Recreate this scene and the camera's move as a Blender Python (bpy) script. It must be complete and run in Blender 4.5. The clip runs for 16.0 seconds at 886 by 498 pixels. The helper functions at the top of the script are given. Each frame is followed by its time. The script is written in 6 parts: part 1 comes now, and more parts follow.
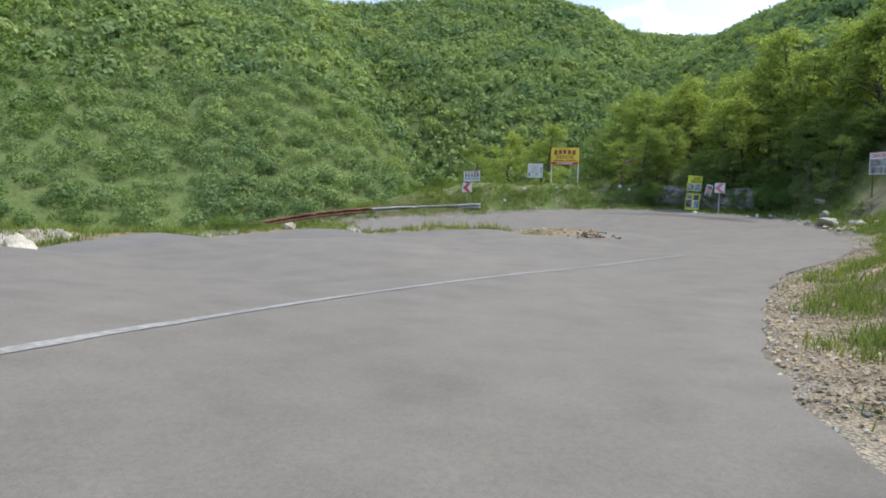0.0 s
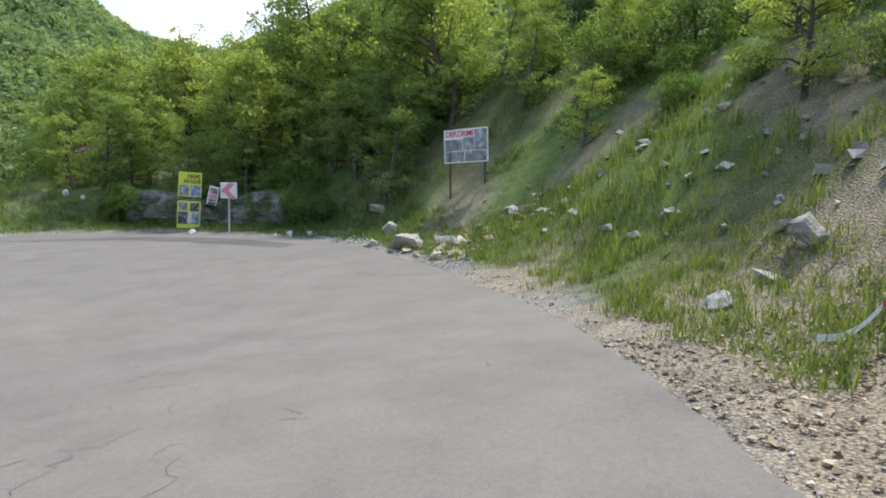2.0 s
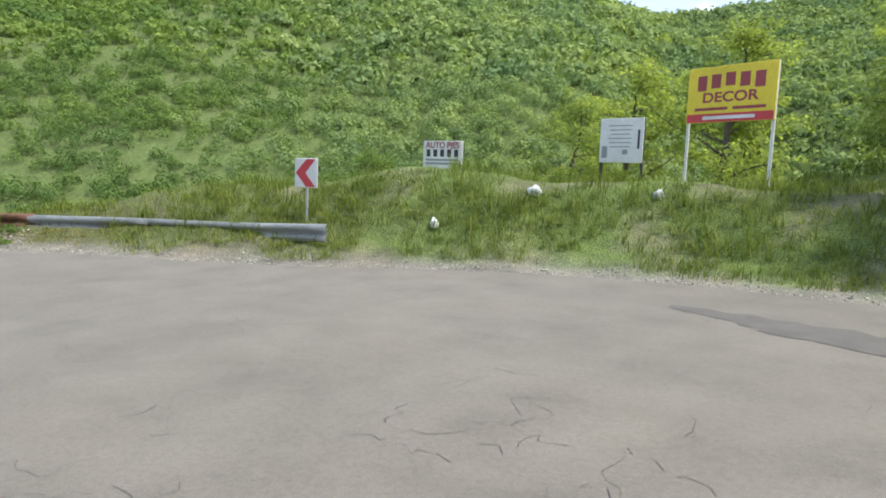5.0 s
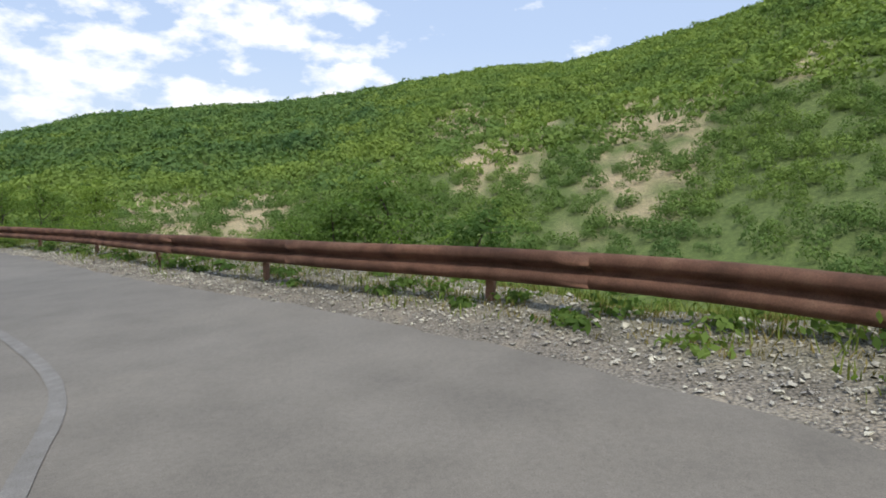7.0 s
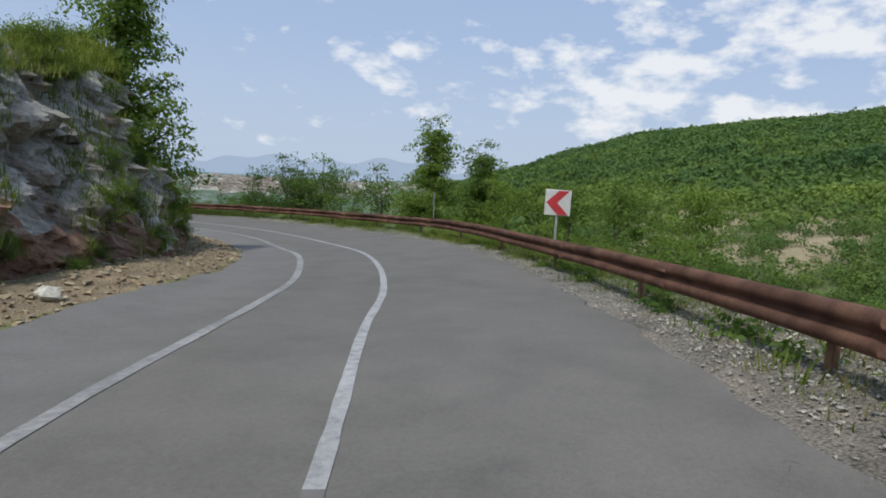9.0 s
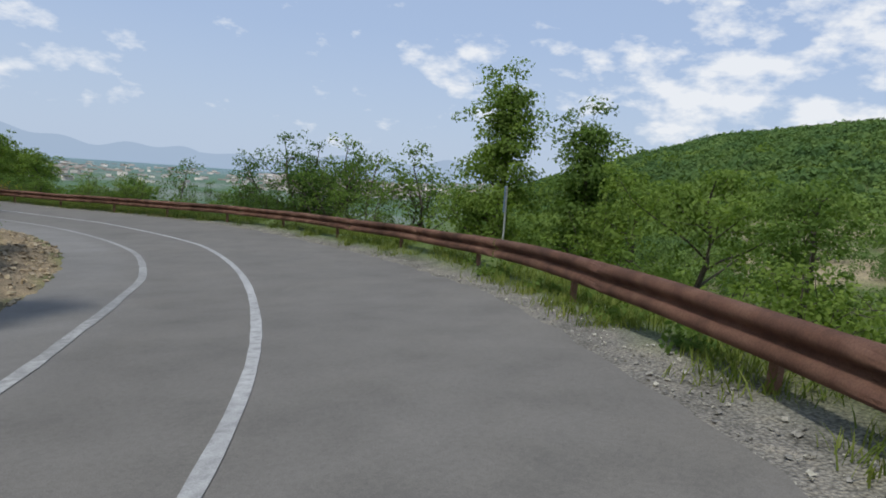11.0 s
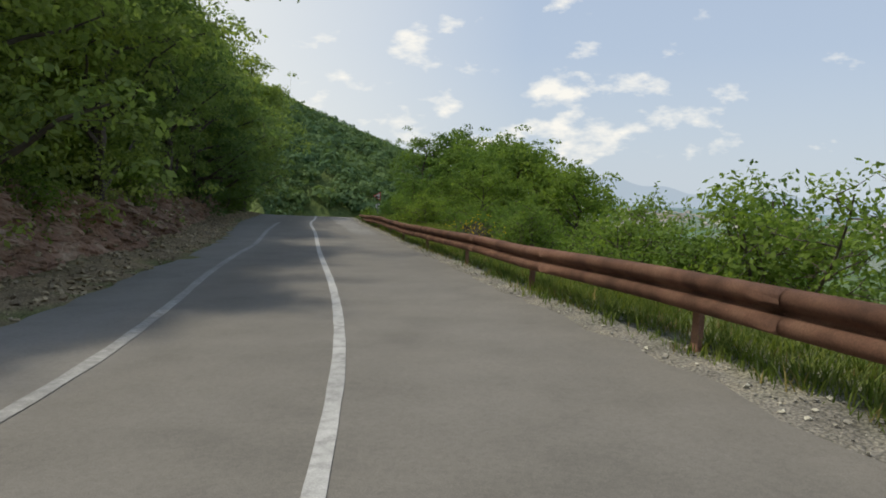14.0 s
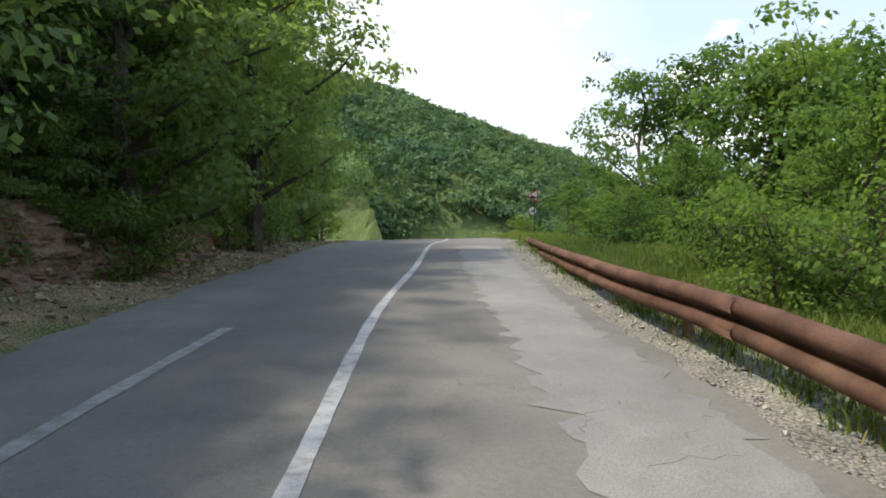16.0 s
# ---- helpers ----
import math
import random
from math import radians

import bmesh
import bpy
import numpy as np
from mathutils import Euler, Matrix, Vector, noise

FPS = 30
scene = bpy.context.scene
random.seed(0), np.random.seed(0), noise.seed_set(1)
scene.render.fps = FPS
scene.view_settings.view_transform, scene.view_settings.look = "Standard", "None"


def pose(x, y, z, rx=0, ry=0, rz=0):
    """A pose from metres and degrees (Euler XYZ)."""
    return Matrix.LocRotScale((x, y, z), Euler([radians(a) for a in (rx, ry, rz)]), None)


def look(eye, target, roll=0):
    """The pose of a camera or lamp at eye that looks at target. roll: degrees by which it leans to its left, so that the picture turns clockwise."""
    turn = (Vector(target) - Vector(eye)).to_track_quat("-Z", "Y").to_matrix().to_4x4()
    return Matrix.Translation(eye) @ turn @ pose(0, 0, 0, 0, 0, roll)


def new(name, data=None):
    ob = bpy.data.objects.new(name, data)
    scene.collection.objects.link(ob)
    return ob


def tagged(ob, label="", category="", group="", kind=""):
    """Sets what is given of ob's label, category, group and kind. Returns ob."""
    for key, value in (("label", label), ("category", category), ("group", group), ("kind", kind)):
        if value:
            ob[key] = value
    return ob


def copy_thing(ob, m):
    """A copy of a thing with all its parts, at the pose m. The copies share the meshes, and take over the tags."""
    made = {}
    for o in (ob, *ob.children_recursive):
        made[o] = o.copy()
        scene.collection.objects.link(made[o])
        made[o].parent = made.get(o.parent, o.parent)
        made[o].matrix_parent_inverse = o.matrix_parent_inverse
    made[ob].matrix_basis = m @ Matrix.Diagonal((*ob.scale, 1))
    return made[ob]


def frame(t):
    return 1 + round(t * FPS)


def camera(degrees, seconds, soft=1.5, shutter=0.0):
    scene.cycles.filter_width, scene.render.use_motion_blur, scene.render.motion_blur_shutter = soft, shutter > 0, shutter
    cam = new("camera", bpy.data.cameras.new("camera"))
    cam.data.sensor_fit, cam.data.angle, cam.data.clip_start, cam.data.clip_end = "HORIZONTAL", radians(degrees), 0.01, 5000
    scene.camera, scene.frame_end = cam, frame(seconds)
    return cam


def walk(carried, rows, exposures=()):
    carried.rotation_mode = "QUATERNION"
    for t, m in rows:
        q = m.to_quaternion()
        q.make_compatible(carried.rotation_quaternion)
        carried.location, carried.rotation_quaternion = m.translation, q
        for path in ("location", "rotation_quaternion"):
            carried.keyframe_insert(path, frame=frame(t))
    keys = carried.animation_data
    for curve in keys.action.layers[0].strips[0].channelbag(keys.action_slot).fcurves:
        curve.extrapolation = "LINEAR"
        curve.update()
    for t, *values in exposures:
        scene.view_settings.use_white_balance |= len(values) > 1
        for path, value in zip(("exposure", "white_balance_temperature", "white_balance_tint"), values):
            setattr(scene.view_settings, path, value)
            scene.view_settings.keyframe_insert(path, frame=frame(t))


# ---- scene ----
cam = camera(68.54, 16.0, soft=1.8)
PATH = [
    (0.0, look((-0.000, 0.001, 1.299), (0.039, 9.897, -0.140), 0.31)),
    (0.5, look((0.583, 3.970, 1.049), (2.885, 13.566, -0.570), 0.55)),
    (1.0, look((2.112, 7.651, 0.669), (6.365, 16.581, -0.801), 1.04)),
    (1.2, look((2.908, 9.082, 0.533), (7.909, 17.616, -0.936), 1.17)),
    (1.5, look((4.247, 11.156, 0.348), (10.061, 19.171, -1.053), 1.99)),
    (2.0, look((6.722, 14.265, 0.168), (13.116, 21.874, -0.937), 1.13)),
    (2.5, look((8.936, 17.159, -0.019), (15.165, 24.879, -1.289), 1.84)),
    (3.0, look((10.546, 19.777, -0.253), (15.828, 28.182, -1.463), 2.92)),
    (3.5, look((11.540, 22.423, -0.489), (15.246, 31.620, -1.784), 3.41)),
    (4.0, look((11.825, 25.123, -0.513), (13.302, 34.919, -1.875), 2.10)),
    (4.2, look((11.845, 26.176, -0.539), (12.135, 36.081, -1.879), 1.42)),
    (4.5, look((11.430, 27.733, -0.586), (9.756, 37.519, -1.783), 1.91)),
    (5.0, look((9.985, 30.143, -0.689), (5.177, 38.843, -1.782), 2.15)),
    (5.5, look((7.814, 32.171, -0.816), (0.741, 39.147, -1.958), 1.03)),
    (6.0, look((5.095, 33.675, -0.950), (-3.474, 38.665, -2.248), 0.73)),
    (6.3, look((3.268, 34.219, -1.045), (-6.012, 37.702, -2.370), 0.43)),
    (6.5, look((1.997, 34.383, -1.118), (-7.682, 36.600, -2.298), 0.07)),
    (7.0, look((-1.079, 34.167, -1.245), (-10.999, 33.420, -2.265), 1.27)),
    (7.5, look((-3.766, 32.938, -1.357), (-13.084, 29.470, -2.428), 1.67)),
    (8.0, look((-6.147, 31.199, -1.484), (-14.286, 25.487, -2.549), 1.98)),
    (8.5, look((-8.172, 28.985, -1.659), (-15.020, 21.796, -2.848), 3.21)),
    (9.0, look((-9.923, 26.663, -1.800), (-16.509, 19.220, -2.910), 3.80)),
    (9.2, look((-10.647, 25.749, -1.871), (-17.267, 18.337, -2.986), 3.10)),
    (9.5, look((-11.811, 24.462, -1.940), (-18.551, 17.167, -3.100), 2.84)),
    (10.0, look((-13.811, 22.311, -2.042), (-20.679, 15.149, -3.282), 4.26)),
    (10.5, look((-15.861, 19.943, -2.157), (-22.465, 12.540, -3.417), 4.07)),
    (11.0, look((-17.902, 17.120, -2.319), (-23.719, 9.066, -3.458), 4.41)),
    (11.3, look((-19.092, 15.122, -2.452), (-24.341, 6.705, -3.714), 3.87)),
    (11.5, look((-19.817, 13.608, -2.574), (-24.844, 5.057, -3.837), 4.15)),
    (12.0, look((-21.539, 9.705, -2.874), (-25.347, 0.535, -4.061), 3.35)),
    (12.5, look((-22.838, 5.289, -3.121), (-25.195, -4.369, -4.205), 2.71)),
    (13.0, look((-23.457, 0.432, -3.372), (-24.194, -9.488, -4.398), 2.63)),
    (13.5, look((-23.302, -4.712, -3.620), (-22.328, -14.620, -4.561), 2.54)),
    (14.0, look((-22.066, -9.618, -3.861), (-19.748, -19.298, -4.818), 2.49)),
    (14.5, look((-20.398, -14.440, -4.055), (-17.285, -23.899, -4.970), 2.32)),
    (15.0, look((-18.215, -19.523, -4.211), (-14.538, -28.778, -5.118), 1.95)),
    (15.5, look((-15.791, -25.185, -4.330), (-11.651, -34.241, -5.249), -0.45)),
    (16.0, look((-12.934, -31.011, -4.419), (-8.674, -40.008, -5.366), -1.24)),
]
EXPOSURE = [(0.0, 0.8, 6150, 11), (2.0, 1.05, 6150, 12), (4.2, 1.25, 6350, 8), (5.8, 1.0, 6600, 8), (6.6, 0.8, 6550, 9),
            (7.2, 0.3, 6350, 9), (9.2, 0.0, 6200, 9), (13.0, 0.0, 6200, 9), (14.5, 0.38, 7350, 6), (15.5, 0.92, 6700, 8), (16.0, 0.95, 6800, 8)]
walk(cam, PATH, EXPOSURE)

# ---- light ----
SUN_AZ, SUN_UP = radians(78), radians(61)
sun = new("sun", bpy.data.lights.new("sun", "SUN"))
sun.data.energy, sun.data.angle, sun.data.color = 2.6, radians(3.0), (1.0, 0.95, 0.86)
sun.matrix_world = look((60 * math.sin(SUN_AZ), 60 * math.cos(SUN_AZ), 60 * math.tan(SUN_UP)), (0, 0, 0))
world = bpy.data.worlds.new("sky")
scene.world = world
world.use_nodes = True
wn, wl = world.node_tree.nodes, world.node_tree.links
wn.clear()


def node(tree, kind, **values):
    n = tree.nodes.new(kind)
    for key, value in values.items():
        n.inputs[key.replace("_", " ")].default_value = value
    return n


def ramp(tree, fac, stops):
    n = tree.nodes.new("ShaderNodeValToRGB")
    while len(n.color_ramp.elements) < len(stops):
        n.color_ramp.elements.new(0.5)
    for e, (p, c) in zip(n.color_ramp.elements, stops):
        e.position, e.color = p, (*c, 1) if len(c) == 3 else c
    tree.links.new(fac, n.inputs["Fac"])
    return n.outputs["Color"]


def mixc(tree, fac, a, b, mode="MIX"):
    n = tree.nodes.new("ShaderNodeMix")
    n.data_type, n.blend_type = "RGBA", mode
    for value, socket in ((fac, n.inputs[0]), (a, n.inputs[6]), (b, n.inputs[7])):
        if hasattr(value, "links"):
            tree.links.new(value, socket)
        else:
            socket.default_value = value if isinstance(value, (int, float)) else (*value, 1)
    return n.outputs[2]


wt = world.node_tree
sky = wn.new("ShaderNodeTexSky")
sky.sky_type, sky.sun_disc = "NISHITA", False
sky.sun_elevation, sky.sun_rotation = SUN_UP, SUN_AZ
sky.air_density, sky.dust_density, sky.ozone_density, sky.altitude = 1.0, 2.0, 1.5, 600
coord = wn.new("ShaderNodeTexCoord")
sep = wn.new("ShaderNodeSeparateXYZ")
wl.new(coord.outputs["Generated"], sep.inputs[0])
flat = wn.new("ShaderNodeMapping")
flat.inputs["Scale"].default_value = (1.0, 1.0, 2.1)
wl.new(coord.outputs["Generated"], flat.inputs["Vector"])
puff = node(wt, "ShaderNodeTexNoise", Scale=11.5, Detail=10.0, Roughness=0.56)
wl.new(flat.outputs[0], puff.inputs["Vector"])
big = node(wt, "ShaderNodeTexNoise", Scale=2.3, Detail=2.0)
wl.new(flat.outputs[0], big.inputs["Vector"])
both = wn.new("ShaderNodeMath")
both.operation = "MULTIPLY_ADD"
wl.new(big.outputs["Fac"], both.inputs[0])
both.inputs[1].default_value = 0.42
wl.new(puff.outputs["Fac"], both.inputs[2])
low_sky = ramp(wt, sep.outputs["Z"], [(0.02, (0, 0, 0)), (0.06, (0.12, 0.12, 0.12)), (0.12, (0.12, 0.12, 0.12)), (0.2, (0.035, 0.035, 0.035)), (0.4, (0, 0, 0))])
more = wn.new("ShaderNodeMath")
more.operation = "ADD"
bank = wn.new("ShaderNodeVectorMath")
bank.operation = "DOT_PRODUCT"
wl.new(coord.outputs["Generated"], bank.inputs[0])
bank.inputs[1].default_value = Vector((-0.9, -0.4, 0.15)).normalized()
heap_up = wn.new("ShaderNodeMath")
heap_up.operation = "ADD"
wl.new(low_sky, heap_up.inputs[0])
wl.new(ramp(wt, bank.outputs["Value"], [(0.945, (0, 0, 0)), (0.99, (0.13, 0.13, 0.13))]), heap_up.inputs[1])
wl.new(both.outputs[0], more.inputs[0])
wl.new(heap_up.outputs[0], more.inputs[1])
cloud = ramp(wt, more.outputs[0], [(0.86, (0, 0, 0)), (0.92, (0.4, 0.4, 0.4)), (1.02, (0.9, 0.9, 0.9))])
haze = ramp(wt, sep.outputs["Z"], [(0.0, (0.85, 0.85, 0.85)), (0.2, (0.35, 0.35, 0.35)), (0.6, (0.1, 0.1, 0.1))])
tint = mixc(wt, 0.75, sky.outputs[0], (2.25, 2.95, 4.5))
tint = mixc(wt, haze, tint, (3.5, 4.0, 4.7))
veil = ramp(wt, sep.outputs["X"], [(0.12, (0, 0, 0)), (0.55, (0.65, 0.65, 0.65))])
tint = mixc(wt, veil, tint, (5.6, 5.7, 5.8))
tint = mixc(wt, cloud, tint, (5.9, 5.85, 5.85))
back = node(wt, "ShaderNodeBackground", Strength=0.15)
wl.new(tint, back.inputs["Color"])
wl.new(back.outputs[0], wn.new("ShaderNodeOutputWorld").inputs["Surface"])


# ---- materials ----
def mat(name, stops, scale=3.0, fine=60.0, rough=0.85, bump=0.3, big=0.3, metal=0.0, tone=0.35, island=0.0, per_object=0.0, dist=0.03):
    """Base colours over a noise in world metres, darkened and lightened by a larger one, with fine relief."""
    m = bpy.data.materials.new(name)
    m.use_nodes = True
    t = m.node_tree
    b = t.nodes["Principled BSDF"]
    g = t.nodes.new("ShaderNodeNewGeometry")
    n1 = node(t, "ShaderNodeTexNoise", Scale=scale, Detail=6.0, Roughness=0.6)
    n2 = node(t, "ShaderNodeTexNoise", Scale=big, Detail=3.0)
    n3 = node(t, "ShaderNodeTexNoise", Scale=fine, Detail=4.0)
    for n in (n1, n2, n3):
        t.links.new(g.outputs["Position"], n.inputs["Vector"])
    col = ramp(t, n1.outputs["Fac"], [(0.3 + 0.4 * i / max(1, len(stops) - 1), c) for i, c in enumerate(stops)])
    wide = ramp(t, n2.outputs["Fac"], [(0.3, (1 - tone,) * 3), (0.7, (1 + tone * 0.6,) * 3)])
    col = mixc(t, 1.0, col, wide, "MULTIPLY")
    grain = ramp(t, n3.outputs["Fac"], [(0.3, (0.78, 0.78, 0.78)), (0.7, (1.18, 1.18, 1.18))])
    col = mixc(t, 1.0, col, grain, "MULTIPLY")
    for amount, source in ((island, g.outputs["Random Per Island"]), (per_object, None)):
        if amount:
            if source is None:
                source = t.nodes.new("ShaderNodeObjectInfo").outputs["Random"]
            vary = ramp(t, source, [(0.0, (1 - amount,) * 3), (1.0, (1 + amount, 1 + amount, 1 + amount * 0.6))])
            col = mixc(t, 1.0, col, vary, "MULTIPLY")
    t.links.new(col, b.inputs["Base Color"])
    b.inputs["Roughness"].default_value, b.inputs["Metallic"].default_value = rough, metal
    if bump:
        bp = node(t, "ShaderNodeBump", Strength=bump, Distance=dist)
        t.links.new(n3.outputs["Fac"], bp.inputs["Height"])
        t.links.new(bp.outputs[0], b.inputs["Normal"])
    return m


def plain(name, color, rough=0.5, metal=0.0, wear=0.12):
    return mat(name, [tuple(c * (1 - wear) for c in color), color], 6.0, 90.0, rough, 0.05, 1.2, metal, wear)


def leaf(name, dark, light, tr=0.35):
    m = bpy.data.materials.new(name)
    m.use_nodes = True
    t = m.node_tree
    t.nodes.clear()
    g = t.nodes.new("ShaderNodeNewGeometry")
    o = t.nodes.new("ShaderNodeObjectInfo")
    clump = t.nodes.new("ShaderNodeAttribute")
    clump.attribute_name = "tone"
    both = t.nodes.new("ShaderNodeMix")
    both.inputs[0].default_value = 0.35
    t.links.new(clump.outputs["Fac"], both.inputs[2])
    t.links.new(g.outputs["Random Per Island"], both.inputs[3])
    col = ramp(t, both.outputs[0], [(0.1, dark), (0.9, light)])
    wide = node(t, "ShaderNodeTexNoise", Scale=0.05, Detail=3.0)
    t.links.new(g.outputs["Position"], wide.inputs["Vector"])
    col = mixc(t, 1.0, col, ramp(t, wide.outputs["Fac"], [(0.3, (0.72, 0.78, 0.8)), (0.7, (1.25, 1.15, 0.9))]), "MULTIPLY")
    col = mixc(t, 1.0, col, ramp(t, o.outputs["Random"], [(0.0, (0.75, 0.8, 0.8)), (1.0, (1.3, 1.2, 0.95))]), "MULTIPLY")
    d = node(t, "ShaderNodeBsdfDiffuse")
    s = node(t, "ShaderNodeBsdfTranslucent")
    mix = node(t, "ShaderNodeMixShader", Fac=tr)
    out = t.nodes.new("ShaderNodeOutputMaterial")
    t.links.new(col, d.inputs["Color"])
    t.links.new(mixc(t, 1.0, col, (1.22, 1.27, 0.62), "MULTIPLY"), s.inputs["Color"])
    t.links.new(d.outputs[0], mix.inputs[1])
    t.links.new(s.outputs[0], mix.inputs[2])
    t.links.new(mix.outputs[0], out.inputs[0])
    return m


M_ASPHALT = mat("asphalt", [(0.128, 0.118, 0.102), (0.153, 0.141, 0.122), (0.17, 0.157, 0.137)], 1.3, 140.0, 0.88, 0.25, 0.12, tone=0.1, dist=0.006)


def two_ages(m):
    """The older surfacing of the upper road is paler and browner, blotched where it is patched."""
    t = m.node_tree
    b = t.nodes["Principled BSDF"]
    col = b.inputs["Base Color"].links[0].from_socket
    at = t.nodes.new("ShaderNodeAttribute")
    at.attribute_name = "age"
    g = t.nodes.new("ShaderNodeNewGeometry")
    n = node(t, "ShaderNodeTexNoise", Scale=0.55, Detail=7.0, Roughness=0.7)
    s = node(t, "ShaderNodeTexNoise", Scale=26.0, Detail=3.0)
    for q in (n, s):
        t.links.new(g.outputs["Position"], q.inputs["Vector"])
    old = mixc(t, at.outputs["Fac"], (1, 1, 1), (1.08, 1.045, 0.99))
    col = mixc(t, 1.0, col, old, "MULTIPLY")
    du = t.nodes.new("ShaderNodeAttribute")
    du.attribute_name = "dust"
    streak = node(t, "ShaderNodeTexNoise", Scale=1.4, Detail=8.0, Roughness=0.7)
    t.links.new(g.outputs["Position"], streak.inputs["Vector"])
    thick = mixc(t, 1.0, du.outputs["Color"], ramp(t, streak.outputs["Fac"], [(0.3, (0.35, 0.35, 0.35)), (0.55, (1, 1, 1))]), "MULTIPLY")
    col = mixc(t, thick, col, (0.215, 0.205, 0.19))
    col = mixc(t, 1.0, col, ramp(t, n.outputs["Fac"], [(0.34, (0.93, 0.93, 0.93)), (0.5, (1, 1, 1)), (0.68, (1.05, 1.045, 1.03))]), "MULTIPLY")
    col = mixc(t, 1.0, col, ramp(t, s.outputs["Fac"], [(0.36, (0.92, 0.92, 0.92)), (0.6, (1.03, 1.03, 1.03))]), "MULTIPLY")
    t.links.new(col, b.inputs["Base Color"])


two_ages(M_ASPHALT)
M_LINE = mat("road_paint", [(0.24, 0.237, 0.225), (0.38, 0.375, 0.36), (0.46, 0.455, 0.44)], 9.0, 120.0, 0.75, 0.2, 0.7, tone=0.2, dist=0.004)
M_GRAVEL = mat("gravel_stone", [(0.24, 0.225, 0.2), (0.36, 0.34, 0.31), (0.46, 0.44, 0.4)], 5.0, 60.0, 0.9, 0.3, 0.4, island=0.35)
M_ROCK = mat("limestone", [(0.2, 0.135, 0.095), (0.29, 0.26, 0.225), (0.41, 0.385, 0.35), (0.54, 0.52, 0.485)], 1.2, 11.0, 0.9, 0.9, 0.2, island=0.15, dist=0.08)
# the outcrop's limestone, with the shade of overhanging bushes put into its colour
M_ROCK_SHADED = mat("shaded_limestone", [(0.1, 0.1, 0.07), (0.17, 0.165, 0.14), (0.26, 0.25, 0.225), (0.36, 0.35, 0.32)], 1.6, 14.0, 0.95, 0.9, 0.4, dist=0.06)
M_EARTH = mat("red_earth", [(0.15, 0.085, 0.055), (0.27, 0.155, 0.1), (0.41, 0.3, 0.215)], 1.6, 14.0, 0.95, 0.9, 0.3, dist=0.06)
M_RUST = mat("rusty_steel", [(0.14, 0.073, 0.05), (0.25, 0.13, 0.087), (0.36, 0.205, 0.14)], 2.2, 70.0, 0.8, 0.25, 0.5, metal=0.1, tone=0.3, dist=0.004)
M_STEEL = mat("galvanised_steel", [(0.42, 0.43, 0.43), (0.55, 0.56, 0.56)], 3.0, 60.0, 0.4, 0.1, 0.6, metal=0.35, dist=0.003)
M_BARK = mat("bark", [(0.07, 0.055, 0.04), (0.14, 0.115, 0.09)], 4.0, 30.0, 0.95, 0.6, 0.5)
M_WHITE = plain("white_panel", (0.74, 0.74, 0.72))
M_YELLOW = plain("yellow_panel", (0.8, 0.62, 0.04))
M_ACID = plain("acid_yellow_panel", (0.72, 0.78, 0.05))
M_RED = plain("red_print", (0.6, 0.05, 0.06))
M_PINK = plain("faded_red_print", (0.7, 0.26, 0.3))
M_DARKRED = plain("dark_red_print", (0.32, 0.05, 0.06))
M_BLACK = plain("black_print", (0.03, 0.03, 0.035))
M_GREY = plain("grey_print", (0.28, 0.3, 0.32))
M_BLUE = plain("blue_grey_print", (0.2, 0.3, 0.42))
M_LEAF = leaf("leaf", (0.08, 0.142, 0.05), (0.19, 0.285, 0.1), 0.5)
M_LEAF_Y = leaf("young_leaf", (0.165, 0.23, 0.095), (0.34, 0.415, 0.175), 0.6)
M_LEAF_D = leaf("dark_leaf", (0.122, 0.19, 0.098), (0.3, 0.39, 0.185), 0.58)
# extra blue in this leaf colour stands for the haze of distance
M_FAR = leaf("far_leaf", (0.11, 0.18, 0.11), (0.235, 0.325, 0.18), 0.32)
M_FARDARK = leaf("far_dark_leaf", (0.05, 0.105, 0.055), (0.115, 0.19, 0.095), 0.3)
M_SCRUB = leaf("scrub_leaf", (0.11, 0.178, 0.066), (0.205, 0.295, 0.108), 0.32)
M_BLOOM = leaf("yellow_bloom", (0.45, 0.33, 0.02), (0.75, 0.58, 0.05), 0.3)
M_GRASS = leaf("grass_blade", (0.085, 0.135, 0.04), (0.22, 0.265, 0.105), 0.4)


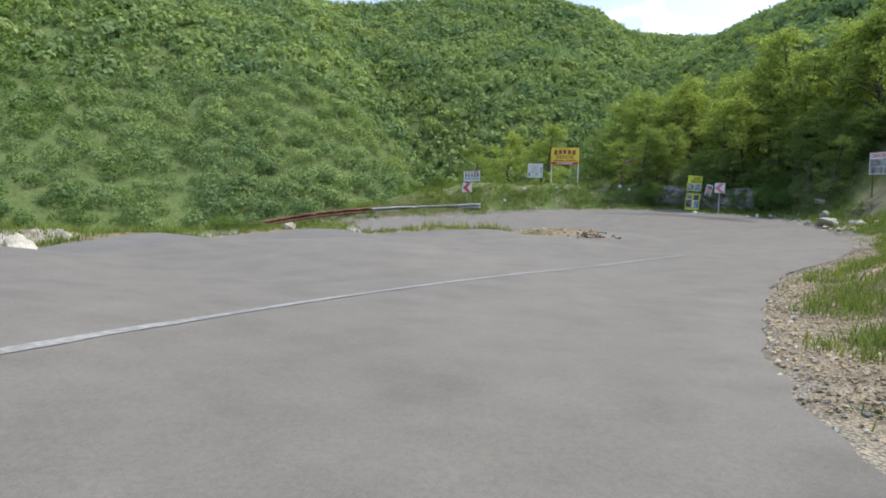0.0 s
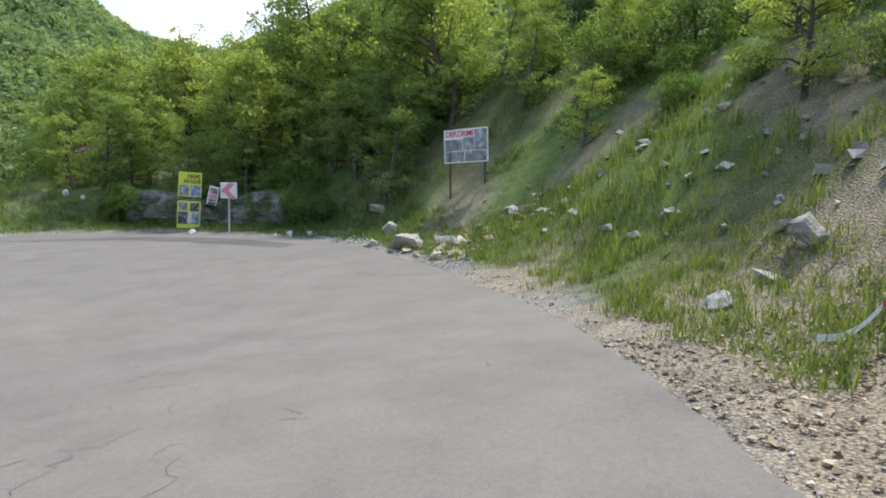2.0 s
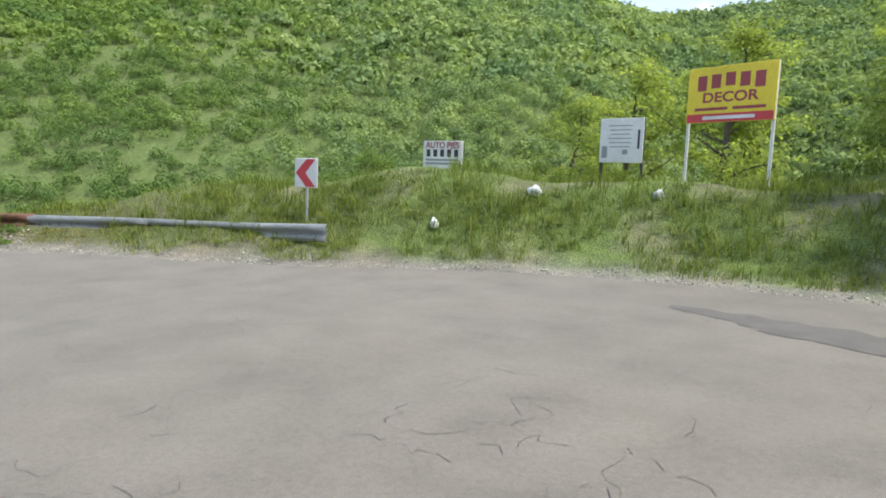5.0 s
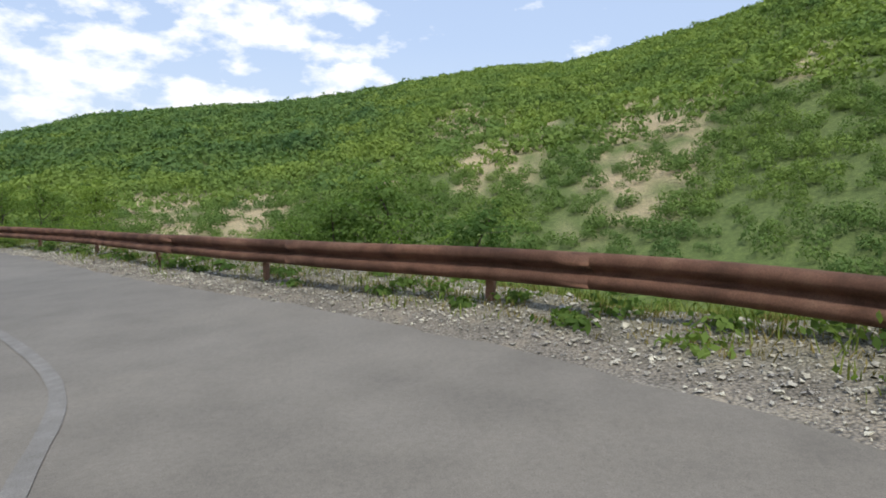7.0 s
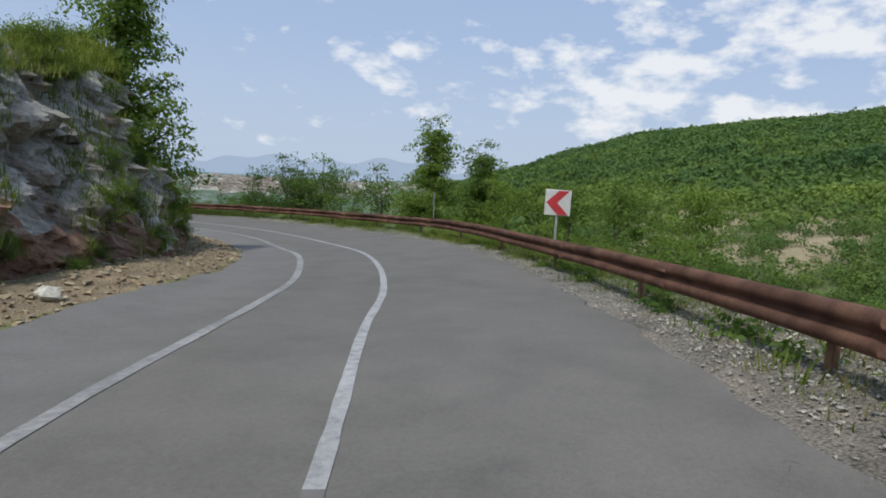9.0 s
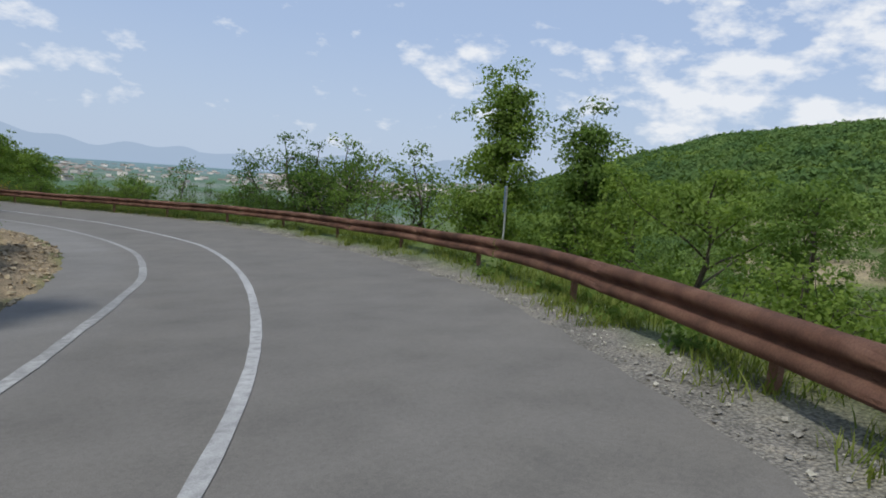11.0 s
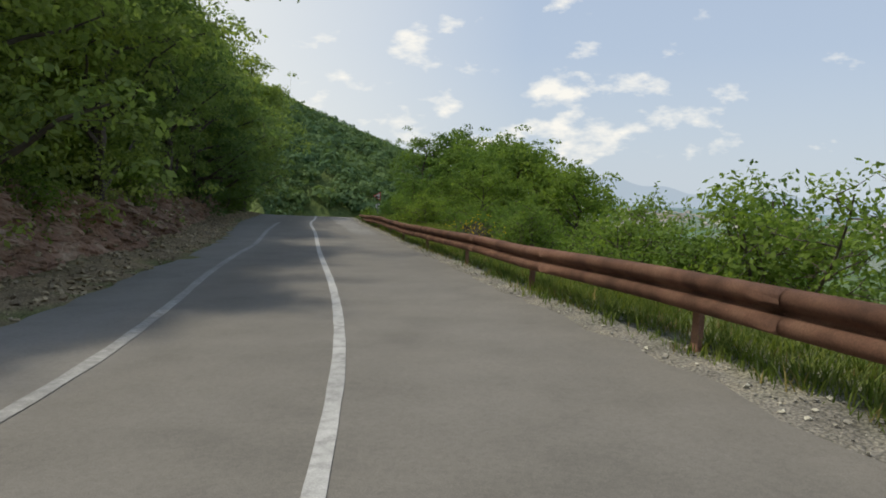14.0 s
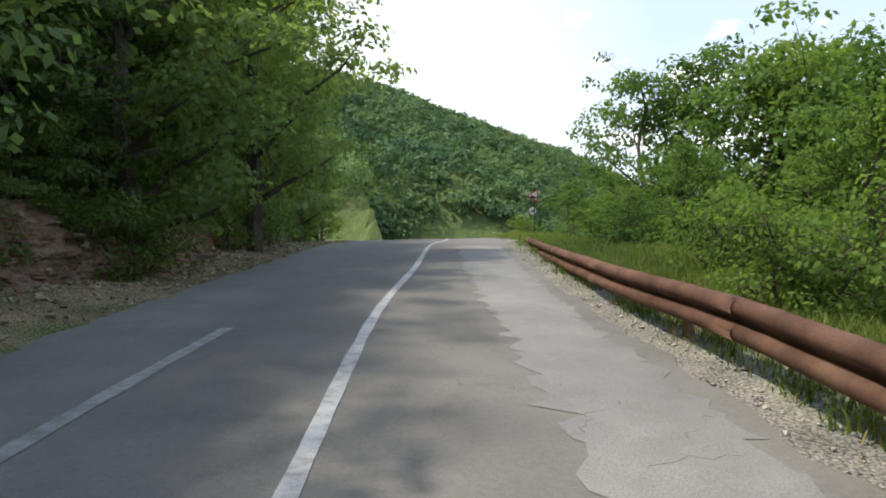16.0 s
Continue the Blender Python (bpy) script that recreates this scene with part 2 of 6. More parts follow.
def ground_material():
    """Grass, litter, stony soil and far fields with painted haze, chosen by the sheet's own colour attribute and noise.
    """
    m = bpy.data.materials.new("hill_ground")
    m.use_nodes = True
    t = m.node_tree
    b = t.nodes["Principled BSDF"]
    b.inputs["Roughness"].default_value = 1.0
    b.inputs["Specular IOR Level"].default_value = 0.05
    g = t.nodes.new("ShaderNodeNewGeometry")
    at = t.nodes.new("ShaderNodeAttribute")
    at.attribute_name = "cover"
    n1 = node(t, "ShaderNodeTexNoise", Scale=1.7, Detail=8.0, Roughness=0.65)
    n2 = node(t, "ShaderNodeTexNoise", Scale=35.0, Detail=4.0)
    for n in (n1, n2):
        t.links.new(g.outputs["Position"], n.inputs["Vector"])
    a = ramp(t, n1.outputs["Fac"], [(0.3, (0.62, 0.62, 0.62)), (0.5, (1, 1, 1)), (0.7, (1.35, 1.3, 1.2))])
    c = mixc(t, 1.0, at.outputs["Color"], a, "MULTIPLY")
    f = ramp(t, n2.outputs["Fac"], [(0.3, (0.7, 0.7, 0.7)), (0.7, (1.25, 1.25, 1.25))])
    c = mixc(t, 1.0, c, f, "MULTIPLY")
    grit = node(t, "ShaderNodeTexVoronoi", Scale=38.0)
    t.links.new(g.outputs["Position"], grit.inputs["Vector"])
    c = mixc(t, 1.0, c, ramp(t, grit.outputs["Distance"], [(0.05, (1.3, 1.28, 1.25)), (0.5, (0.95, 0.95, 0.95)), (0.8, (0.6, 0.6, 0.6))]), "MULTIPLY")
    t.links.new(c, b.inputs["Base Color"])
    bp = node(t, "ShaderNodeBump", Strength=0.8, Distance=0.03)
    t.links.new(grit.outputs["Distance"], bp.inputs["Height"])
    bp.invert = True
    t.links.new(bp.outputs[0], b.inputs["Normal"])
    return m


# ---- plan: road axis, edges ----
# x, y, height of the asphalt, bank in degrees
AXIS_UPPER = [(30, -34, 4.0, 0), (14, -22, 2.2, 0), (5, -13, 1.1, 0), (1.2, -7, 0.55, 0), (0, 0, 0, 0), (0.6, 4, -0.25, 0), (2.1, 7.7, -0.6, 0), (4.3, 11.2, -0.93, 0.5),
              (6.7, 14.3, -1.1, 2), (8.9, 17.2, -1.25, 4), (10.6, 19.8, -1.45, 5), (11.5, 22.4, -1.68, 5), (11.8, 25.1, -1.78, 4), (11.4, 27.7, -1.88, 3), (10, 30.1, -1.98, 2), (7.8, 32.2, -2.1, 1.5),
              (5.1, 33.7, -2.24, 1.5), (2, 34.4, -2.4, 2)]
AXIS_LOWER = [(-1.6, 33.0, -2.55, 3), (-5.6, 30.9, -2.78, 4), (-8.6, 27.7, -3.05, 4.5), (-11.4, 24.2, -3.3, 3.5), (-14, 20.8, -3.5, 3.5), (-16.9, 17.4, -3.68, 3.5), (-19.3, 13.2, -3.87, 3.7),
              (-20.9, 8.7, -4.18, 3.5), (-21.9, 4.9, -4.4, 2.9), (-22.6, 1, -4.6, 2.7), (-22.7, -1.7, -4.74, 2.6), (-22.4, -5.6, -4.92, 2.5), (-21.6, -10.2, -5.11, 2.5), (-20.1, -14.1, -5.28, 2.4),
              (-18.6, -17.7, -5.4, 2.1), (-17.3, -20.5, -5.48, 1.6), (-15.6, -24.1, -5.56, 1), (-13.7, -28, -5.63, 0), (-12.1, -31.5, -5.69, -0.5), (-10.2, -35.2, -5.76, -1), (-7.4, -41.5, -5.9, -1), (-4.5, -48, -6.1, 0), (-1.2, -56, -6.7, 0), (2.8, -65, -7.4, 0), (9, -76, -8.6, 0), (20, -88, -10.4, 0)]
AXIS = AXIS_UPPER + AXIS_LOWER
# crown of the asphalt towards the inside of the hairpin: x, y, height
CROWN = [(5.6, 23.8, -1.68), (0, 22.8, -1.4), (-5, 19.3, -1.07), (-8, 15, -0.7), (-9, 9, -0.2), (-3, 14, -0.75), (2, 19, -1.2), (-6, 3, 0.1)]
EDGE_OUT = [(34, -27), (20, -19), (9, -11), (4.2, -5), (2.4, -1), (2.2, 3.4), (4.2, 8.2), (6.8, 12.6), (9.7, 15.5), (12.9, 20.2), (15.1, 25.6), (15.75, 30.5), (14.9, 34.8), (12.9, 38.2),
            (10.2, 39.5), (7.5, 39.8), (4.5, 39.1), (1.5, 38.1), (-1.2, 37.3), (-3.6, 36.2), (-5.7, 34.6), (-7.6, 32.65), (-10.35, 29.35), (-13.55, 25.8), (-16.2, 22.75), (-18.25, 20.1), (-20.2, 17.2), (-22.1, 13.7),
            (-23.8, 10.1), (-24.9, 6.2), (-25.5, 1.7), (-25.7, -2.6), (-25.5, -6.2), (-24.65, -10.0), (-22.75, -14.7), (-20.85, -18.6), (-19.2, -22.2), (-17.6, -25.4), (-15.4, -30.1), (-14.0, -33.0), (-12.5, -36.1), (-10.7, -39.6), (-8.8, -43.7),
            (-6.5, -49), (-3.2, -57.5), (0.8, -66.5), (6.5, -78), (17, -92)]
EDGE_IN = [(26, -85), (15, -73), (8, -63), (2.5, -54), (-1.5, -46.5), (-4, -41.5), (-5.9, -37.3), (-7.3, -34.3), (-9.8, -29.6), (-12.6, -23.9), (-14.4, -19.3), (-15.9, -15.7), (-17.6, -11.2), (-18.4, -9),
           (-19.1, -6.4), (-19.5, -2.5), (-19.4, 1.2), (-18.9, 4.6), (-18.1, 8), (-16.8, 11.4), (-14.9, 14.7), (-12.2, 18), (-9.4, 21.4), (-6.3, 24.7), (-3.2, 27.6), (0.5, 29), (3.8, 28.2), (6, 26), (6.3, 25),
           (4.8, 24.3), (0, 23.3), (-5, 19.9), (-8, 15.3), (-9, 9), (-8.2, 3), (-5, -3.5), (1, -12), (10, -23), (26, -38)]
APEX = EDGE_IN.index((6.3, 25))


def smooth_line(points, step):
    """Points along a curve through the given ones, at even steps."""
    p = np.array(points, float)
    q = np.vstack([2 * p[0] - p[1], p, 2 * p[-1] - p[-2]])
    out = []
    for i in range(1, len(q) - 2):
        u = np.linspace(0, 1, 12, endpoint=False)[:, None]
        a, b, c, d = q[i - 1], q[i], q[i + 1], q[i + 2]
        out.append(0.5 * (2 * b + (c - a) * u + (2 * a - 5 * b + 4 * c - d) * u**2 + (3 * b - a - 3 * c + d) * u**3))
    out = np.vstack(out + [p[-1:]])
    s = np.r_[0, np.cumsum(np.linalg.norm(np.diff(out[:, :2], axis=0), axis=1))]
    n = max(2, int(s[-1] / step))
    return np.stack([np.interp(np.linspace(0, s[-1], n), s, out[:, k]) for k in range(out.shape[1])], 1)


AX = smooth_line(AXIS, 0.8)
AX_DIR = np.gradient(AX[:, :2], axis=0)
AX_DIR /= np.linalg.norm(AX_DIR, axis=1)[:, None]
AX_SLOPE = np.gradient(AX[:, 2]) / 0.8


def road_z(x, y):
    """The height of the road's surface, carried on smoothly beside it."""
    x, y = np.asarray(x, float), np.asarray(y, float)
    dx, dy = x[..., None] - AX[:, 0], y[..., None] - AX[:, 1]
    along = dx * AX_DIR[:, 0] + dy * AX_DIR[:, 1]
    left = -dx * AX_DIR[:, 1] + dy * AX_DIR[:, 0]
    w = 1 / (dx * dx + dy * dy + 1.0) ** 2.5
    z = AX[:, 2] + AX_SLOPE * np.clip(along, -6, 6) - np.tan(np.radians(AX[:, 3])) * np.clip(left, -5, 5)
    total, height = w.sum(-1), (w * z).sum(-1)
    for cx, cy, cz in CROWN:
        w = 3.0 / ((x - cx) ** 2 + (y - cy) ** 2 + 1.0) ** 2.5
        total, height = total + w, height + w * cz
    return height / total


OUT = smooth_line(EDGE_OUT, 1.0)
INN = smooth_line(EDGE_IN, 1.0)
LOW, UPP = smooth_line(EDGE_IN[:APEX + 1], 1.0), smooth_line(EDGE_IN[APEX:], 1.0)
RING = np.vstack([OUT, INN])


def inside(x, y, ring=RING):
    x, y = np.asarray(x, float), np.asarray(y, float)
    hit = np.zeros(x.shape, bool)
    for (ax, ay), (bx, by) in zip(ring, np.roll(ring, -1, 0)):
        if ay != by:
            hit ^= ((ay > y) != (by > y)) & (x < (bx - ax) * (y - ay) / (by - ay) + ax)
    return hit


def near(x, y, line):
    """The distance to a line of close points and the number of the nearest."""
    x, y = np.asarray(x, float).ravel(), np.asarray(y, float).ravel()
    best, who = np.full(x.shape, 1e9), np.zeros(x.shape, int)
    for i, (a, b) in enumerate(line[:, :2]):
        d = (x - a) ** 2 + (y - b) ** 2
        m = d < best
        best[m], who[m] = d[m], i
    return np.sqrt(best), who


def ease(a, b, v):
    u = np.clip((v - a) / (b - a), 0, 1)
    return u * u * (3 - 2 * u)


def wave(x, y, size, seed=0.0):
    """Cheap smooth unevenness between -1 and 1."""
    x, y = np.asarray(x) / size + seed, np.asarray(y) / size - seed * 1.7
    return (np.sin(x * 1.7 + 1.3 * np.sin(y * 1.1)) + np.sin(y * 2.1 + 1.7 * np.sin(x * 0.9 + seed)) + np.sin((x + y) * 3.3 + seed) * 0.5) / 2.5


# far ridges round the place: azimuth (degrees left of +y), height of the skyline in degrees, distance
RIDGE = [(-180, -2.0, 900), (-174, 0.2, 420), (-170.5, 0.9, 260), (-166, 2.6, 240), (-160, 5.2, 235), (-151, 7.6, 215), (-140, 12, 190), (-120, 19, 150), (-90, 24, 140), (-60, 22, 150), (-35, 14, 180),
         (-24, 9.6, 420), (-19, 9.8, 420), (-17, 10.4, 330), (-14, 12.4, 330), (-10, 13.4, 330), (-6, 13.7, 330), (0, 13.3, 330), (9, 12.9, 320), (16, 15.0, 300), (28, 17, 280), (45, 18, 300), (60, 16, 360), (70, 12.8, 420),
         (82, 9.9, 460), (89, 9.5, 490), (95, 8.4, 520), (101, 7.0, 560), (108, 5.8, 600), (116, 5.0, 650), (122, 4.1, 690), (128, 2.3, 740), (134, 0.2, 800), (141, -2.0, 900), (150, -4, 900), (165, -4, 900), (180, -2.0, 900)]
RZ = np.array(RIDGE, float)
HUB = (-3.0, 20.0)


def far_z(x, y):
    dx, dy = x - HUB[0], y - HUB[1]
    r, az = np.hypot(dx, dy), np.degrees(np.arctan2(-dx, dy))
    up, dist = np.interp(az, RZ[:, 0], RZ[:, 1]), np.interp(az, RZ[:, 0], RZ[:, 2])
    top = np.tan(np.radians(up)) * dist - 1.5
    foot = np.interp(az, [-180, -160, -150, -25, -15, 150, 180], [-30, -20, -8, -4, -18, -22, -30])
    begin = np.interp(az, [-30, -20, 6, 15], [55, 150, 170, 55])
    s = np.clip((r - begin) / (dist - begin), 0, 1)
    z = foot + (top - foot) * s**0.92 + wave(x, y, 38, 0.4) * 5 * s * (1 - s) * 4 + wave(x, y, 14, 2.1) * 1.3 * s
    spur_up, spur_far = np.interp(az, [-3, 0, 3, 6, 10, 14], [-14, -5, 3, 8, 13.2, 15.2]), np.interp(az, [0, 14], [130, 250])
    u = np.clip((r - 55) / (spur_far - 55), 0, 1)
    spur = foot + (np.tan(np.radians(spur_up)) * spur_far - 1.5 - foot) * u**0.92 - np.clip(r - spur_far, 0, 300) * 0.9 + wave(x, y, 14, 2.1) * 1.3 * u
    z = np.where((az > -3) & (az < 22), np.maximum(z, spur), z)
    past = np.clip((r - dist) / 600, 0, 1)
    z = z - ease(0, 1, past) * np.maximum(top + 20, 0) * 0.8
    plain_on = ease(136, 150, az) + ease(-172, -179, az)
    return z * (1 - np.clip(plain_on, 0, 1) * ease(60, 200, r)) + np.clip(plain_on, 0, 1) * ease(60, 200, r) * np.interp(r, [60, 300, 1000, 5000], [-22, -55, -72, -80])


def ground_z(x, y):
    """Height of the ground and the kind of cover: 0 asphalt bed, 1 hillside, 2 terrace, 3 valley side, 4 island."""
    shape = np.shape(x)
    x, y = np.ravel(np.asarray(x, float)), np.ravel(np.asarray(y, float))
    rz = np.empty_like(x)
    for i in range(0, len(x), 4000):
        rz[i:i + 4000] = road_z(x[i:i + 4000], y[i:i + 4000])
    d_out, i_out = near(x, y, OUT)
    d_low, _ = near(x, y, LOW)
    d_upp, _ = near(x, y, UPP)
    within = inside(x, y)
    pos = i_out / len(OUT)
    p1, p2 = ARC_TERRACE
    fall = ease(p2, p2 + 0.05, pos)
    rise = 1 - ease(p1 - 0.03, p1 + 0.03, pos)
    level = np.clip(1 - fall - rise, 0, 1)
    d = d_out
    steep = 0.62 + 0.12 * wave(x, y, 9)
    z_rise = np.interp(d, [0, 1.0, 2.2], [0, 0.04, 0.36]) + np.clip(d - 2.2, 0, 5) * (steep + 0.3) + np.clip(d - 7.2, 0, 25) * steep + np.clip(d - 31, 0, 200) * 0.35
    z_level = 1.35 * ease(0.4, 3.4, d) - np.clip(d - 8, 0, 40) * 0.5
    z_fall = np.interp(d, [0, 0.6, 1.5, 2.1], [-0.03, 0.0, 0.16, 0.12]) - np.clip(d - 2.1, 0, 25) * 0.62 - np.clip(d - 27, 0, 60) * 0.2
    outer = rz + z_rise * rise + z_level * level + z_fall * fall
    bump = 0.10 * wave(x, y, 1.3, 3) + 0.22 * wave(x, y, 3.7, 1)
    outer = outer + bump * np.clip(d - 0.7, 0, 1.5)
    past = np.clip(d_low - 3.0, 0, 99)
    q = past / (past + d_upp + 1e-6)
    low_z, upp_z = LOW_Z(x, y), UPP_Z(x, y)
    climb = 1 - (1 - np.clip(q, 0, 1)) ** 5
    island = low_z + (upp_z - low_z) * climb + 0.12 * wave(x, y, 1.7, 5) * np.minimum(np.minimum(d_low, d_upp), 1.0)
    island = island + 0.16 * ease(0.2, 0.9, d_low) * ease(2.0, 1.2, d_low) * ease(-52, -46, y) * (0.6 + 0.4 * wave(x, y, 2.0, 3))
    in_island = (np.minimum(d_low, d_upp) < d_out) & ~within
    z = np.where(in_island, island, outer)
    away = np.where(in_island, np.minimum(d_low, d_upp), d_out)
    z = np.where(within, rz - np.where((y > -62) & (x < 24), 0.035, 0.07), z - 0.008)
    foot = ease(6.0, 4.0, np.hypot(x - 14.4, y - 36.6)) * ~within
    z = z * (1 - foot) + np.minimum(z, rz + 0.1 + 1.0 * np.clip(d - 2.6, 0, 9)) * foot
    blend = ease(28, 62, np.where(within | in_island, 0, away))
    z = z * (1 - blend) + far_z(x, y) * blend
    far_side = in_island * ease(5, 26, away) * ease(-44, -58, y)
    z = z * (1 - far_side) + far_z(x, y) * far_side
    kind = np.where(within, 0, np.where(in_island, 4, np.where(rise > 0.5, 1, np.where(fall > 0.5, 3, 2))))
    return z.reshape(shape), kind.reshape(shape), away.reshape(shape)


def line_height(line):
    z = road_z(line[:, 0], line[:, 1])

    def at(x, y):
        w_sum, z_sum = np.zeros_like(x), np.zeros_like(x)
        for (a, b), h in zip(line[:, :2], z):
            w = 1 / ((x - a) ** 2 + (y - b) ** 2 + 0.3) ** 2
            w_sum, z_sum = w_sum + w, z_sum + w * h
        return z_sum / w_sum
    return at


LOW_Z, UPP_Z = line_height(LOW), line_height(UPP)
_, marks = near(np.array([13.2, 2.5]), np.array([37.0, 38.4]), OUT)
ARC_TERRACE = (marks[0] / len(OUT), marks[1] / len(OUT))


# ---- building helpers ----
def mesh_object(name, verts, faces, material, smooth=False):
    me = bpy.data.meshes.new(name)
    me.from_pydata([tuple(v) for v in verts], [], faces if isinstance(faces, list) else faces.tolist())
    me.materials.append(material)
    if smooth:
        me.shade_smooth()
    return new(name, me)


def tri_mesh(name, tris, material, tone=None):
    """One mesh of loose triangles or quads from an array (n, corners, 3); tone is a shade from 0 to 1 for each."""
    n, k = tris.shape[:2]
    tone = np.full(n, 0.5) if tone is None else np.asarray(tone)
    me = bpy.data.meshes.new(name)
    me.vertices.add(n * k)
    me.vertices.foreach_set("co", np.ascontiguousarray(tris, np.float32).ravel())
    me.loops.add(n * k)
    me.loops.foreach_set("vertex_index", np.arange(n * k, dtype=np.int32))
    me.polygons.add(n)
    me.polygons.foreach_set("loop_start", np.arange(0, n * k, k, dtype=np.int32))
    me.update(calc_edges=True)
    me.attributes.new("tone", "FLOAT", "POINT").data.foreach_set("value", np.repeat(tone, k).astype(np.float32))
    me.materials.append(material)
    return me


def part(name, bm, material, parent, label=""):
    me = bpy.data.meshes.new(name)
    bm.to_mesh(me)
    bm.free()
    me.materials.append(material)
    ob = new(name, me)
    ob.parent = parent
    return tagged(ob, label)


def thing(name, m, label, category, group=""):
    ob = new(name)
    ob.matrix_world = m
    return tagged(ob, label, category, group)


def box(sx, sy, sz, at=(0, 0, 0), bevel=0.0):
    bm = bmesh.new()
    bmesh.ops.create_cube(bm, size=1)
    bmesh.ops.scale(bm, vec=(sx, sy, sz), verts=bm.verts)
    if bevel:
        bmesh.ops.bevel(bm, geom=bm.edges[:], offset=bevel, segments=1, affect="EDGES")
    bmesh.ops.translate(bm, vec=at, verts=bm.verts)
    return bm


def rod(r, a, b, sides=10):
    bm = bmesh.new()
    a, b = Vector(a), Vector(b)
    bmesh.ops.create_cone(bm, cap_ends=True, segments=sides, radius1=r, radius2=r, depth=(b - a).length)
    bmesh.ops.transform(bm, matrix=Matrix.Translation((a + b) / 2) @ (b - a).to_track_quat("Z", "Y").to_matrix().to_4x4(), verts=bm.verts)
    return bm


# ---- ground ----
def spread(lo, hi, fine, reach):
    mid = np.arange(lo, hi + fine, fine)
    out = [fine]
    while sum(out) < reach:
        out.append(out[-1] * 1.085)
    tail = np.cumsum(out)
    return np.r_[lo - tail[::-1], mid, hi + tail]


GX, GY = spread(-36, 28, 0.5, 4900), spread(-62, 52, 0.5, 4900)
XX, YY = np.meshgrid(GX, GY)
ZZ, KIND, AWAY = ground_z(XX, YY)
nx, ny = len(GX), len(GY)
ids = np.arange(nx * ny).reshape(ny, nx)
quads = np.stack([ids[:-1, :-1], ids[:-1, 1:], ids[1:, 1:], ids[1:, :-1]], -1).reshape(-1, 4)
M_GROUND = ground_material()
ground = mesh_object("ground", np.stack([XX, YY, ZZ], -1).reshape(-1, 3), quads, M_GROUND, True)
tagged(ground, "grassy and stony hillside falling to a green valley", "ground", kind="structure")


def sheet_z(x, y):
    """The height of the ground sheet itself, between its corners."""
    x, y = np.asarray(x, float), np.asarray(y, float)
    i, j = np.clip(np.searchsorted(GX, x) - 1, 0, nx - 2), np.clip(np.searchsorted(GY, y) - 1, 0, ny - 2)
    u, v = (x - GX[i]) / (GX[i + 1] - GX[i]), (y - GY[j]) / (GY[j + 1] - GY[j])
    return (ZZ[j, i] * (1 - u) + ZZ[j, i + 1] * u) * (1 - v) + (ZZ[j + 1, i] * (1 - u) + ZZ[j + 1, i + 1] * u) * v


def z_at(x, y):
    return float(sheet_z(x, y))


RR = np.hypot(XX - HUB[0], YY - HUB[1])
AZ = np.degrees(np.arctan2(-(XX - HUB[0]), YY - HUB[1]))
cover = np.empty((ny, nx, 4))
cover[..., 3] = 1
GRASS, SOIL, LITTER, TAN = np.array([0.135, 0.185, 0.06]), np.array([0.24, 0.2, 0.15]), np.array([0.12, 0.1, 0.06]), np.array([0.42, 0.35, 0.23])
g = GRASS + 0 * XX[..., None]


def bare_hill(az, r):
    """Bare stony stretches of the hill across the valley."""
    total = 0 * az
    for a0, a1, r0, r1 in ((80, 88, 118, 210), (66, 75, 92, 200), (101, 118, 98, 152), (91, 94.5, 125, 165), (59, 63, 135, 175), (87, 91, 190, 240)):
        total = np.maximum(total, ease(a0 - 1.5, a0 + 1.5, az) * ease(a1 + 1.5, a1 - 1.5, az) * ease(r0 - 8, r0 + 8, r) * ease(r1 + 12, r1 - 12, r))
    return total


def lay(color, amount):
    global g
    g = g * (1 - amount[..., None]) + np.asarray(color) * amount[..., None]


lay(LITTER, 0.6 * ease(0.3, 0.8, wave(XX, YY, 5, 1)) * (RR < 90))
lay((0.25, 0.235, 0.205), ease(1.1, 0.5, AWAY) * (KIND != 4) * (RR < 120))
lay((0.23, 0.205, 0.17), 0.85 * ease(2.6, 1.8, AWAY) * (KIND == 3) * ease(21, 24, YY) * (RR < 120))
lay((0.3, 0.25, 0.175), ease(3.4, 2.2, AWAY) * (KIND == 1) * ease(19, 15, YY) * (RR < 120))
lay((0.33, 0.26, 0.17), ease(2.2, 0.9, AWAY) * (KIND == 4) * (RR < 120))
stony_bank = 0.6 * ease(0.25, 0.6, wave(XX, YY, 0.7, 4)) * ease(11, 8, np.hypot(XX - 7, YY - 42))
lay((0.25, 0.21, 0.165), 0.85 * stony_bank * (KIND != 4))
slip = ease(0.0, 0.5, wave(XX, YY, 1.5, 3)) * ease(11, 7, np.hypot(XX - 17.5, YY - 20.5))
lay((0.3, 0.25, 0.18), 0.75 * slip * (KIND != 4))
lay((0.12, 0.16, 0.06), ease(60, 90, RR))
lay(TAN, 0.95 * bare_hill(AZ, RR) * ease(-0.8, 0.25, wave(XX, YY, 4.0, 6) + 0.7 * wave(XX, YY, 9.0, 2)))
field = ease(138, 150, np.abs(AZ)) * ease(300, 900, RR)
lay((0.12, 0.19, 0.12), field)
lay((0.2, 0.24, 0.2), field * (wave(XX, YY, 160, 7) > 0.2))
# distance haze painted into the plain's colour, bluer towards the horizon
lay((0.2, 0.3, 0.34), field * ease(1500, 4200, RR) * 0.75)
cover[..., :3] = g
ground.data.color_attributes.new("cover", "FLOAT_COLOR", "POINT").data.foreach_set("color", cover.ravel())

